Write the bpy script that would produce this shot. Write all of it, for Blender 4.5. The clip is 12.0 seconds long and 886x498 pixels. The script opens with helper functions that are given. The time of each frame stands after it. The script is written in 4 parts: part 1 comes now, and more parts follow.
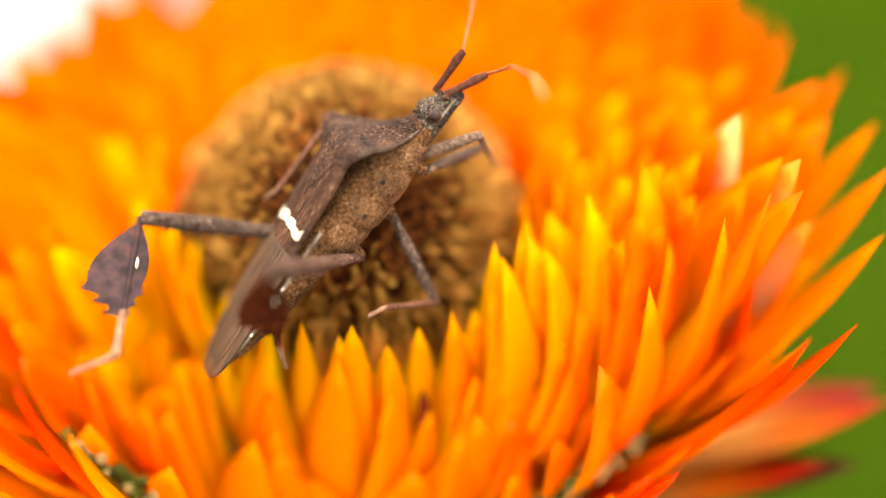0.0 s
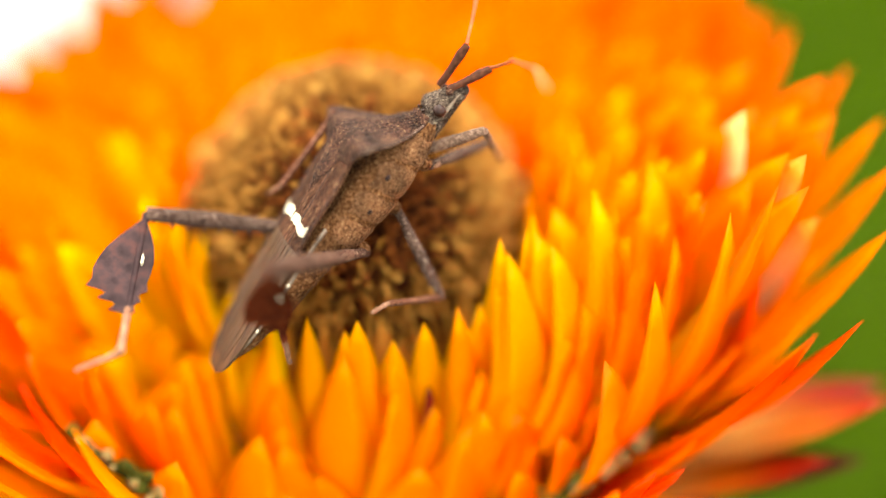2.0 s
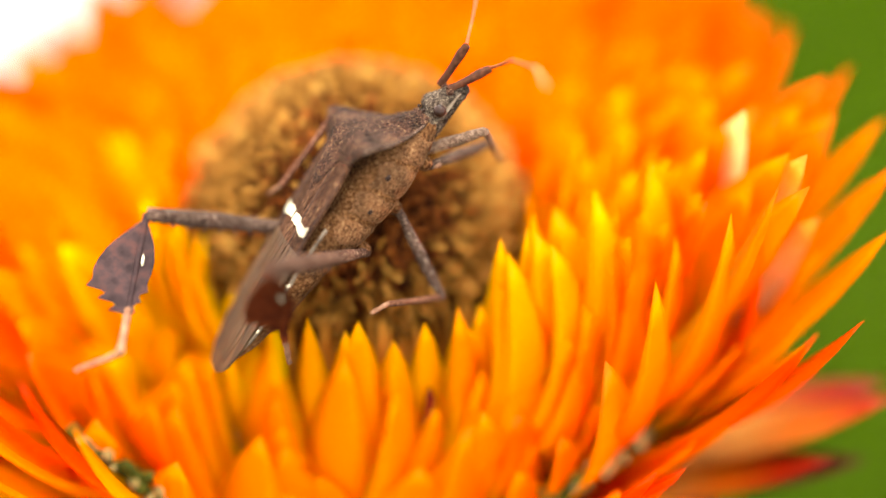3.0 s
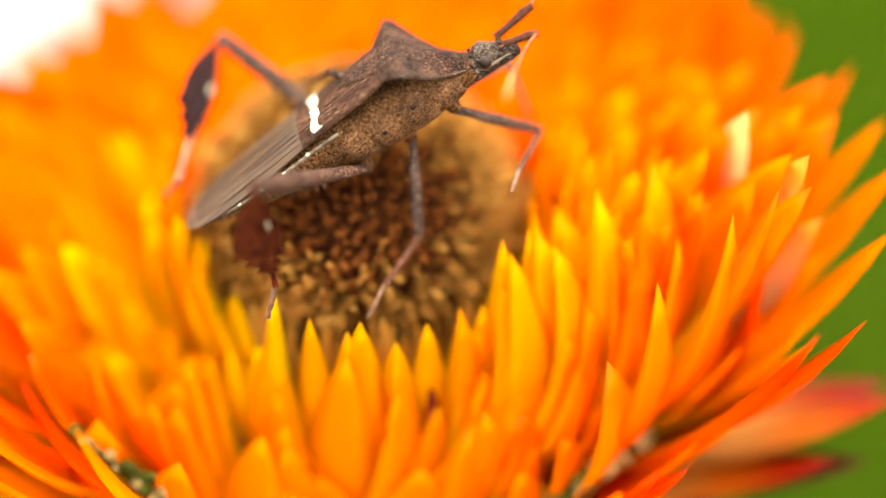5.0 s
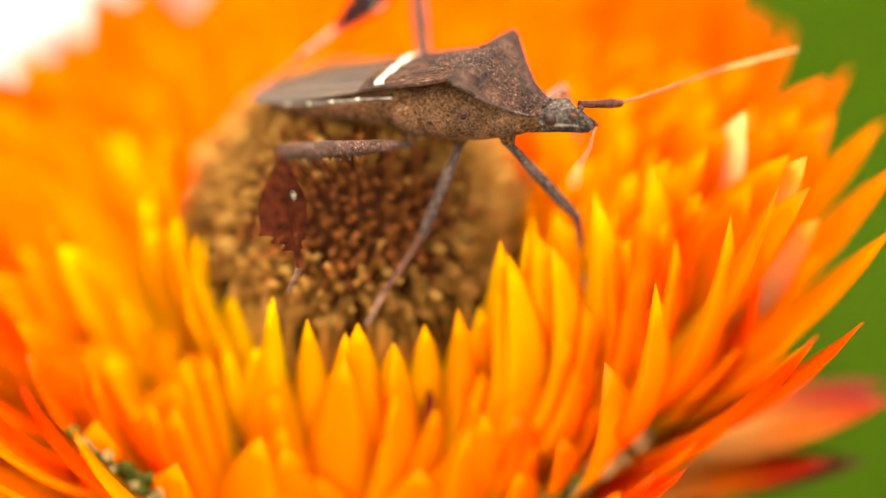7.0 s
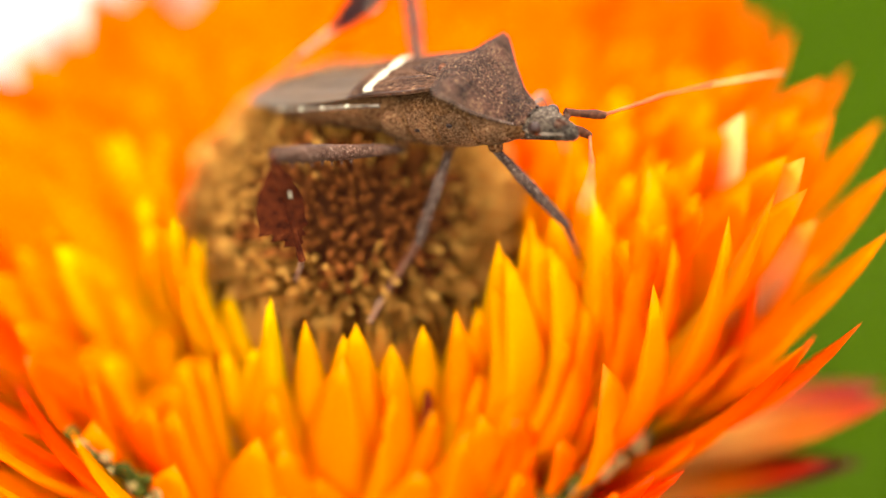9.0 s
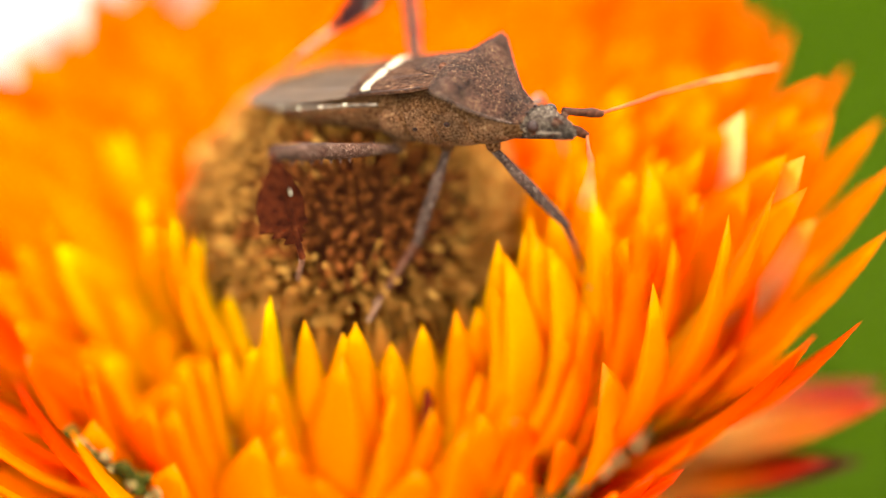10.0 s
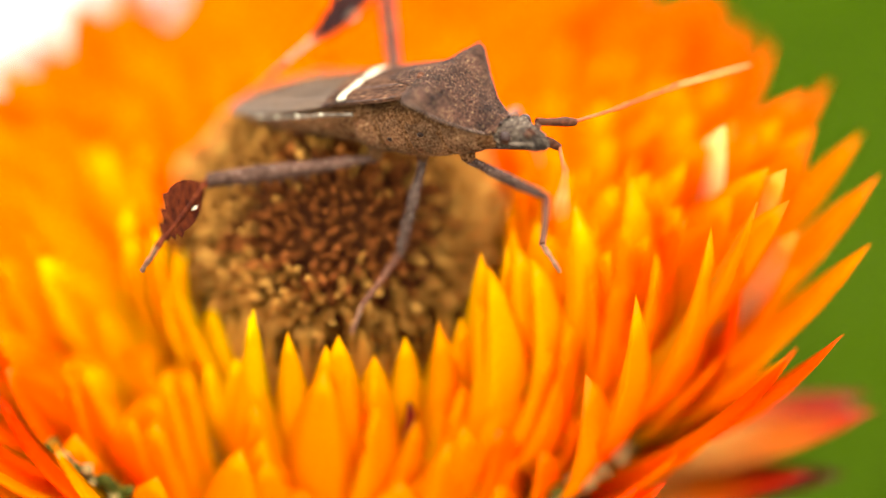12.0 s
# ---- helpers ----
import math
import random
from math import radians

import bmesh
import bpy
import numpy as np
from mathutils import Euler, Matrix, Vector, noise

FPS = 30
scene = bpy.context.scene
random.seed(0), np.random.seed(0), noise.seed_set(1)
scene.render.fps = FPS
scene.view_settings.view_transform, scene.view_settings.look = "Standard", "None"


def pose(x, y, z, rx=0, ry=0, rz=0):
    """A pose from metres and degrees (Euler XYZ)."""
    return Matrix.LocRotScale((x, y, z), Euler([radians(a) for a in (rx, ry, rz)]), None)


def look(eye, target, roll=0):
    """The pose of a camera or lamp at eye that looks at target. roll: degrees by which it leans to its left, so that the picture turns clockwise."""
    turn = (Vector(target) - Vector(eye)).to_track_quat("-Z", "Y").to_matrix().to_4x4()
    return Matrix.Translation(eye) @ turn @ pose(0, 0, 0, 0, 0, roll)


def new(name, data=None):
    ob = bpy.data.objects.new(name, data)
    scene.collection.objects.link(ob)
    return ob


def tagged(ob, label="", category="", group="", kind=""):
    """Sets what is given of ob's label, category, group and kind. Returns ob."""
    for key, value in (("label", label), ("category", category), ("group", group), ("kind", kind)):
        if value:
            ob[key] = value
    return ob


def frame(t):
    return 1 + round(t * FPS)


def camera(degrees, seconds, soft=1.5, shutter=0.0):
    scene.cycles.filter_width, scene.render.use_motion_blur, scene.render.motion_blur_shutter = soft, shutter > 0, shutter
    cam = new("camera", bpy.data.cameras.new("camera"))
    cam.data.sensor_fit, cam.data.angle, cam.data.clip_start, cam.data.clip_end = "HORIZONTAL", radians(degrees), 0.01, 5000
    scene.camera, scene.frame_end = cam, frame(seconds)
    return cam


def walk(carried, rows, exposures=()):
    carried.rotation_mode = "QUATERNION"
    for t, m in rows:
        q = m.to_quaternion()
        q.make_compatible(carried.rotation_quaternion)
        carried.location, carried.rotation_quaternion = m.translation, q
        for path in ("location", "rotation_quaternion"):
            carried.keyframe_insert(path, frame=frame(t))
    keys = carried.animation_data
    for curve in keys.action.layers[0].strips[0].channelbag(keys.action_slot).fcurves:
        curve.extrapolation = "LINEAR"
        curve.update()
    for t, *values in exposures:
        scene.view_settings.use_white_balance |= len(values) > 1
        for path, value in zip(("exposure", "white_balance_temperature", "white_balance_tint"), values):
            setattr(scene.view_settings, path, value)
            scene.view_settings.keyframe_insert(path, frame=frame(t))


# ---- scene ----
MM = 0.001
CENTRE = Vector((0, 0, 0.45))          # middle of the flower's disc
PITCH = 38.0                           # the camera looks down by this angle

# ---- camera and its walk: it stands and sways a little ----
cam = camera(28, 12.0, soft=1.5)
cam.data.dof.use_dof = True
cam.data.dof.focus_distance = 0.0929
cam.data.dof.aperture_fstop = 6.6
EYE = pose(CENTRE.x + 0.00508, CENTRE.y - 0.0842, CENTRE.z + 0.06278, 90 - PITCH)
SWAY = [(0, -11.5, 9), (0.5, -8.5, 9), (1, -6, 7.5), (1.5, -5, 6), (2, -1.5, 1.3), (2.5, 0, 0), (3, -0.5, 1.5), (3.2, -0.5, 2.5), (4.8, 2.5, 2.5), (5, 3, 2.7), (5.5, 0, 2), (6, 1.5, 3), (6.5, 0, 3.5), (7, -1, 4), (7.2, -1.5, 4.3), (8.8, -4.5, 6), (9, -4.5, 6), (9.5, -5, 6.7), (10, -5, 3.7), (10.5, -4, -1.7), (11, -8, -1), (11.2, -9.5, -4), (11.5, -16.5, 7.5), (12, -35, 26)]
walk(cam, [(t, EYE @ pose(0, 0, 0, up / 54.87, left / 54.87)) for t, left, up in SWAY],
     [(0.0, 2.14, 7600, 10), (12.0, 2.14, 7600, 10)])

# ---- daylight ----
world = bpy.data.worlds.new("sky")
scene.world = world
world.use_nodes = True
sky = world.node_tree.nodes.new("ShaderNodeTexSky")
sky.sky_type, sky.sun_disc = "NISHITA", False
sky.sun_elevation, sky.sun_rotation = radians(82), radians(37)
back = world.node_tree.nodes["Background"]
back.inputs["Strength"].default_value = 0.25
haze = world.node_tree.nodes.new("ShaderNodeHueSaturation")   # thin high cloud: a paler sky
haze.inputs["Saturation"].default_value = 0.15
world.node_tree.links.new(sky.outputs[0], haze.inputs["Color"])
world.node_tree.links.new(haze.outputs[0], back.inputs["Color"])
sun = new("sun", bpy.data.lights.new("sun", "SUN"))
sun.data.energy, sun.data.angle, sun.data.color = 1.5, radians(60), (1.0, 0.94, 0.84)
sun.matrix_world = look((0.3, 0.4, 3.4), (0, 0, 0))


# ---- materials ----
def material(name, rough=0.6, metal=0.0, spec=0.5):
    m = bpy.data.materials.new(name)
    m.use_nodes = True
    n, l = m.node_tree.nodes, m.node_tree.links
    b = n["Principled BSDF"]
    b.inputs["Roughness"].default_value, b.inputs["Metallic"].default_value = rough, metal
    b.inputs["Specular IOR Level"].default_value = spec
    return m, n, l, b


def noise_ramp(n, l, scale, stops, detail=6, stretch=(1, 1, 1), coords="Object"):
    tc, mp = n.new("ShaderNodeTexCoord"), n.new("ShaderNodeMapping")
    mp.inputs["Scale"].default_value = stretch
    l.new(tc.outputs[coords], mp.inputs[0])
    t = n.new("ShaderNodeTexNoise")
    t.inputs["Scale"].default_value, t.inputs["Detail"].default_value = scale, detail
    l.new(mp.outputs[0], t.inputs["Vector"])
    r = n.new("ShaderNodeValToRGB")
    while len(r.color_ramp.elements) < len(stops):
        r.color_ramp.elements.new(0.5)
    for e, (p, c) in zip(r.color_ramp.elements, stops):
        e.position, e.color = p, (*c, 1)
    l.new(t.outputs["Fac"], r.inputs[0])
    return t, r


def bump(n, l, b, source, strength, distance):
    k = n.new("ShaderNodeBump")
    k.inputs["Strength"].default_value, k.inputs["Distance"].default_value = strength, distance
    l.new(source, k.inputs["Height"])
    l.new(k.outputs[0], b.inputs["Normal"])


def mottled(name, stops, scale, rough=0.6, grain=0.3, depth=0.0001, stretch=(1, 1, 1), spec=0.5, patchy=0.6):
    m, n, l, b = material(name, rough, 0, spec)
    t, r = noise_ramp(n, l, scale, stops, stretch=stretch)
    broad, span, mix = n.new("ShaderNodeTexNoise"), n.new("ShaderNodeMapRange"), n.new("ShaderNodeMixRGB")
    broad.inputs["Scale"].default_value, broad.inputs["Detail"].default_value = scale * 0.13, 3
    l.new(t.inputs["Vector"].links[0].from_socket, broad.inputs["Vector"])
    span.inputs["From Min"].default_value, span.inputs["From Max"].default_value = 0.3, 0.7
    span.inputs["To Min"].default_value, span.inputs["To Max"].default_value = patchy, 2.0 - patchy
    l.new(broad.outputs["Fac"], span.inputs["Value"])
    mix.blend_type = "MULTIPLY"
    mix.inputs[0].default_value = 1.0
    l.new(r.outputs[0], mix.inputs[1])
    l.new(span.outputs[0], mix.inputs[2])
    l.new(mix.outputs[0], b.inputs["Base Color"])
    f = n.new("ShaderNodeTexNoise")
    f.inputs["Scale"].default_value, f.inputs["Detail"].default_value = scale * 1.7, 5
    l.new(t.inputs["Vector"].links[0].from_socket, f.inputs["Vector"])
    bump(n, l, b, f.outputs["Fac"], grain, depth)
    return m


def papery(name, stops, through_light=0.72, rough=0.5):
    """A dry petal: colour runs from root to tip, fine lengthwise streaks, light shines through."""
    m, n, l, b = material(name, rough, 0, 0.2)
    uv, sep = n.new("ShaderNodeUVMap"), n.new("ShaderNodeSeparateXYZ")
    l.new(uv.outputs[0], sep.inputs[0])
    info = n.new("ShaderNodeObjectInfo")
    mp = n.new("ShaderNodeMapping")
    mp.inputs["Scale"].default_value = (26, 2.2, 1)
    l.new(uv.outputs[0], mp.inputs[0])
    shift = n.new("ShaderNodeCombineXYZ")
    big = n.new("ShaderNodeMath")
    big.operation = "MULTIPLY"
    big.inputs[1].default_value = 37.0
    l.new(info.outputs["Random"], big.inputs[0])
    l.new(big.outputs[0], shift.inputs[0])
    l.new(shift.outputs[0], mp.inputs["Location"])
    t = n.new("ShaderNodeTexNoise")
    t.inputs["Scale"].default_value, t.inputs["Detail"].default_value = 1.0, 5
    l.new(mp.outputs[0], t.inputs["Vector"])
    # along + (streak - 0.5) * 0.25 + (random - 0.5) * 0.2
    a, c = n.new("ShaderNodeMath"), n.new("ShaderNodeMath")
    a.operation = c.operation = "MULTIPLY_ADD"
    l.new(t.outputs["Fac"], a.inputs[0])
    a.inputs[1].default_value = 0.3
    l.new(sep.outputs["Y"], a.inputs[2])
    l.new(info.outputs["Random"], c.inputs[0])
    c.inputs[1].default_value = 0.3
    l.new(a.outputs[0], c.inputs[2])
    d = n.new("ShaderNodeMath")
    d.operation = "SUBTRACT"
    d.inputs[1].default_value = 0.3
    l.new(c.outputs[0], d.inputs[0])
    r = n.new("ShaderNodeValToRGB")
    while len(r.color_ramp.elements) < len(stops):
        r.color_ramp.elements.new(0.5)
    for e, (p, col) in zip(r.color_ramp.elements, stops):
        e.position, e.color = p, (*col, 1)
    l.new(d.outputs[0], r.inputs[0])
    l.new(r.outputs[0], b.inputs["Base Color"])
    bump(n, l, b, t.outputs["Fac"], 0.35, 0.00012)
    tr, mix = n.new("ShaderNodeBsdfTranslucent"), n.new("ShaderNodeMixShader")
    l.new(r.outputs[0], tr.inputs["Color"])
    mix.inputs[0].default_value = through_light
    l.new(b.outputs[0], mix.inputs[1])
    l.new(tr.outputs[0], mix.inputs[2])
    l.new(mix.outputs[0], n["Material Output"].inputs["Surface"])
    return m


LEMON = papery("lemon bract", [(0.0, (0.95, 0.56, 0.008)), (0.4, (0.98, 0.67, 0.006)), (1.0, (0.98, 0.66, 0.0))], 0.78)
YELLOW = papery("yellow bract", [(0.0, (0.95, 0.45, 0.006)), (0.4, (0.97, 0.53, 0.002)), (1.0, (0.97, 0.50, 0.0))], 0.78)
AMBER = papery("amber bract", [(0.0, (0.95, 0.45, 0.008)), (0.45, (0.97, 0.47, 0.0)), (1.0, (0.96, 0.41, 0.0))], 0.78)
BLAZE = papery("deep orange bract", [(0.0, (0.95, 0.26, 0.0)), (0.5, (0.96, 0.31, 0.0)), (0.85, (0.96, 0.35, 0.0)), (1.0, (0.96, 0.36, 0.0))], 0.78)
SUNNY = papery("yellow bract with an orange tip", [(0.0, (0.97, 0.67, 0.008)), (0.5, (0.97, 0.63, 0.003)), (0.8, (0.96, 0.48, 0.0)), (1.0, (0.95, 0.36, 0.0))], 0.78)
ORANGE = papery("orange bract", [(0.0, (0.95, 0.62, 0.05)), (0.4, (0.96, 0.50, 0.003)), (1.0, (0.95, 0.33, 0.0))], 0.78)
FLAME = papery("red-orange bract", [(0.0, (0.95, 0.74, 0.22)), (0.45, (0.95, 0.50, 0.02)), (1.0, (0.94, 0.22, 0.004))], 0.78)
SCARLET = papery("scarlet bract", [(0.0, (0.95, 0.50, 0.03)), (0.4, (0.95, 0.28, 0.004)), (1.0, (0.92, 0.09, 0.003))], 0.7)
STRAW = papery("straw scale", [(0.0, (0.36, 0.17, 0.02)), (0.6, (0.58, 0.31, 0.05)), (1.0, (0.46, 0.22, 0.03))], 0.5, 0.7)
# pale petals; the same colour also paints the sky's sheen on inner faces
PALE_SHEEN = papery("pale bract and painted sheen", [(0.0, (0.95, 0.66, 0.16)), (0.45, (0.97, 0.84, 0.45)), (0.75, (0.97, 0.74, 0.32)), (1.0, (0.95, 0.34, 0.03))], 0.4, 0.5)
CREAM = papery("cream and red bract", [(0.0, (0.90, 0.66, 0.28)), (0.45, (0.86, 0.50, 0.12)), (0.62, (0.76, 0.20, 0.015)), (0.82, (0.42, 0.018, 0.003)), (1.0, (0.16, 0.007, 0.003))], 0.4)
MAROON = papery("maroon bract", [(0.0, (0.60, 0.22, 0.03)), (0.5, (0.26, 0.02, 0.004)), (1.0, (0.07, 0.004, 0.002))], 0.4)
FLORET = mottled("dry floret", [(0.32, (0.02, 0.005, 0.002)), (0.5, (0.12, 0.030, 0.006)), (0.72, (0.40, 0.135, 0.028))], 900, 0.9, 0.4, spec=0.05)
RIMFLORET = mottled("yellowish floret", [(0.3, (0.10, 0.04, 0.008)), (0.5, (0.31, 0.14, 0.027)), (0.75, (0.60, 0.34, 0.08))], 900, 0.9, 0.4, spec=0.05)
CORE = mottled("disc core", [(0.3, (0.02, 0.005, 0.002)), (0.7, (0.06, 0.018, 0.004))], 700, 0.9, spec=0.05)
STEM = mottled("green stem", [(0.35, (0.05, 0.075, 0.015)), (0.5, (0.13, 0.14, 0.04)), (0.64, (0.36, 0.29, 0.13))], 700, 0.95, 0.6, 0.0003, spec=0.0)
WOOL = mottled("pale plant wool", [(0.3, (0.12, 0.09, 0.03)), (0.7, (0.36, 0.26, 0.10))], 1500, 0.95, 0.8, 0.0003, spec=0.0)
SCALE = mottled("dark green scale", [(0.3, (0.02, 0.026, 0.003)), (0.7, (0.075, 0.08, 0.010))], 1200, 0.8, 0.6, 0.0002, spec=0.05)
GRASS = mottled("grass", [(0.3, (0.010, 0.026, 0.0006)), (0.55, (0.019, 0.041, 0.0008)), (0.8, (0.032, 0.058, 0.0013))], 14, 0.95, 0.5, 0.004, spec=0.0)
BLADES = mottled("grass blades", [(0.3, (0.03, 0.065, 0.002)), (0.7, (0.06, 0.105, 0.004))], 20, 0.7, 0.2, 0.001, spec=0.1)
PALE = mottled("pale stone", [(0.3, (0.30, 0.285, 0.29)), (0.7, (0.38, 0.365, 0.365))], 30, 0.8)
SHELL = mottled("brown cuticle", [(0.34, (0.014, 0.006, 0.004)), (0.47, (0.062, 0.026, 0.017)), (0.6, (0.115, 0.055, 0.033)), (0.72, (0.34, 0.22, 0.11))], 8500, 0.75, 1.0, 0.0006, spec=0.12, patchy=0.35)
WING = mottled("brown forewing", [(0.3, (0.014, 0.006, 0.004)), (0.48, (0.053, 0.023, 0.013)), (0.6, (0.082, 0.039, 0.022)), (0.74, (0.19, 0.115, 0.06))], 6200, 0.7, 1.0, 0.0002, (0.45, 1.3, 1), 0.06, 0.5)
MEMBRANE = mottled("dark wing membrane", [(0.3, (0.03, 0.017, 0.010)), (0.7, (0.085, 0.047, 0.024))], 1200, 0.5, 0.6, 0.0001, (0.15, 2.5, 1), 0.18)
BELLY = mottled("rusty underside", [(0.32, (0.04, 0.014, 0.005)), (0.47, (0.12, 0.05, 0.018)), (0.6, (0.185, 0.088, 0.036)), (0.76, (0.30, 0.175, 0.085))], 6500, 0.7, 1.0, 0.0005, spec=0.06, patchy=0.5)
LEG = mottled("grey-brown leg", [(0.32, (0.016, 0.008, 0.006)), (0.48, (0.05, 0.030, 0.023)), (0.6, (0.085, 0.056, 0.043)), (0.74, (0.21, 0.16, 0.13))], 6000, 0.7, 0.8, 0.0001, spec=0.03)
LEAFLEG = mottled("dark red leaf leg", [(0.3, (0.020, 0.004, 0.002)), (0.6, (0.062, 0.012, 0.004)), (0.8, (0.13, 0.034, 0.011))], 1800, 0.7, 0.5, 0.00008, spec=0.03)
# left hind shin: the sky's reflection is put into its grey-purple colour
SKY_LEAFLEG = mottled("leaf leg with sky reflection painted in", [(0.3, (0.011, 0.005, 0.006)), (0.5, (0.026, 0.014, 0.015)), (0.8, (0.065, 0.022, 0.018))], 1300, 0.6, 0.5, 0.00008, spec=0.08)
SHIN = mottled("red-brown shin", [(0.32, (0.03, 0.010, 0.006)), (0.5, (0.085, 0.034, 0.020)), (0.72, (0.17, 0.085, 0.055))], 6000, 0.7, 0.8, 0.0001, spec=0.05)
THIGH = mottled("red-brown thigh", [(0.32, (0.022, 0.009, 0.006)), (0.48, (0.058, 0.029, 0.020)), (0.6, (0.09, 0.05, 0.036)), (0.74, (0.22, 0.16, 0.125))], 6000, 0.7, 0.8, 0.0001, spec=0.05)
HEAD = mottled("grey-brown head", [(0.34, (0.018, 0.011, 0.008)), (0.47, (0.07, 0.048, 0.036)), (0.6, (0.13, 0.10, 0.075)), (0.72, (0.34, 0.28, 0.2))], 6500, 0.75, 1.0, 0.0006, spec=0.1, patchy=0.35)
PALEFOOT = mottled("pale pinkish foot", [(0.3, (0.13, 0.055, 0.03)), (0.7, (0.30, 0.16, 0.10))], 3000, 0.6, 0.5, 0.00008, spec=0.08)
TANLEG = mottled("tan leg", [(0.32, (0.06, 0.032, 0.021)), (0.5, (0.13, 0.08, 0.056)), (0.72, (0.26, 0.18, 0.135))], 6000, 0.65, 0.8, 0.0001, spec=0.1)
ANTTIP = mottled("pale orange antenna tip", [(0.3, (0.34, 0.13, 0.035)), (0.7, (0.55, 0.29, 0.10))], 1200, 0.7, spec=0.2)
FEELER = mottled("dark antenna base", [(0.3, (0.02, 0.006, 0.003)), (0.7, (0.075, 0.026, 0.013))], 4000, 0.6, 0.6, 0.00008, spec=0.08)
FOOT = mottled("rusty foot", [(0.3, (0.10, 0.045, 0.026)), (0.7, (0.25, 0.14, 0.09))], 3000, 0.6, 0.5, 0.00008, spec=0.08)
RUST = mottled("rusty antenna", [(0.3, (0.17, 0.034, 0.009)), (0.7, (0.34, 0.10, 0.028))], 1200, 0.7, spec=0.2)
PLATE = mottled("grey-tan side plate", [(0.32, (0.07, 0.028, 0.011)), (0.48, (0.165, 0.076, 0.033)), (0.6, (0.225, 0.115, 0.055)), (0.74, (0.34, 0.21, 0.115))], 7500, 0.75, 1.0, 0.0005, spec=0.08, patchy=0.5)
MARGIN = mottled("grey abdomen margin", [(0.3, (0.05, 0.032, 0.022)), (0.7, (0.16, 0.13, 0.10))], 2500, 0.7, spec=0.1)
IVORY = mottled("ivory band", [(0.3, (0.40, 0.36, 0.26)), (0.7, (0.52, 0.48, 0.37))], 2500, 0.7, spec=0.1)
EYE_SHELL = mottled("dark eye", [(0.3, (0.008, 0.003, 0.002)), (0.7, (0.025, 0.008, 0.005))], 3000, 0.35, spec=0.2)


# ---- building tools ----
def mesh_of(name, bm, mat, smooth=True):
    me = bpy.data.meshes.new(name)
    bm.normal_update()
    for e in bm.edges:
        e.smooth = not (len(e.link_faces) == 2 and e.calc_face_angle(0) > 0.9)
    bm.to_mesh(me)
    bm.free()
    me.materials.append(mat)
    if smooth:
        me.polygons.foreach_set("use_smooth", [True] * len(me.polygons))
    return me


def part(name, bm, mat, parent=None, label="", smooth=True):
    ob = new(name, mesh_of(name, bm, mat, smooth))
    ob.parent = parent
    return tagged(ob, label)


def loft(rings, close=True):
    """A skin over rings of points, each a list of the same length; ends closed."""
    bm = bmesh.new()
    vs = [[bm.verts.new(p) for p in ring] for ring in rings]
    k = len(rings[0])
    for a, b in zip(vs, vs[1:]):
        for i in range(k):
            bm.faces.new((a[i], a[(i + 1) % k], b[(i + 1) % k], b[i]))
    if close:
        bm.faces.new(vs[0][::-1])
        bm.faces.new(vs[-1])
    bmesh.ops.recalc_face_normals(bm, faces=bm.faces)
    return bm


def tube(points, radii, sides=8, squash=1.0):
    """A round limb along points with a radius at each."""
    rings = []
    pts = [Vector(p) for p in points]
    for i, p in enumerate(pts):
        d = (pts[min(i + 1, len(pts) - 1)] - pts[max(i - 1, 0)]).normalized()
        side = d.cross(Vector((0, 0, 1)))
        side = side.normalized() if side.length > 1e-4 else Vector((0, 1, 0))
        up = side.cross(d)
        rings.append([p + side * radii[i] * math.cos(a) + up * radii[i] * squash * math.sin(a) for a in (2 * math.pi * j / sides for j in range(sides))])
    return loft(rings)


# ---- ground and distance ----
bm = bmesh.new()
R = 400.0
ring = [bm.verts.new((R * math.cos(a), R * math.sin(a), 0)) for a in (2 * math.pi * i / 64 for i in range(64))]
bm.faces.new(ring)
tagged(part("ground", bm, GRASS), "short green lawn around the flower", "ground", kind="structure")


def path_slab():
    bm = bmesh.new()
    n = 24
    top, low = [], []
    for i in range(n):
        a = 2 * math.pi * i / n
        r = 1 + 0.06 * math.sin(3 * a + 1) + 0.04 * math.sin(5 * a)
        x, y = 0.30 * r * math.cos(a), 0.26 * r * math.sin(a)
        top.append((x * 0.97, y * 0.97, 0.05))
        low.append((x, y, 0.0))
    mid = [(x / 0.97 * 1.0, y / 0.97 * 1.0, 0.042) for x, y, z in top]
    ob = part("path_slab", loft([low, mid, top]), PALE)
    ob.matrix_world = pose(-0.435, 0.845, 0.0, 0, 0, 12)
    return tagged(ob, "pale stone slab lying in the lawn", "stone slab")


path_slab()


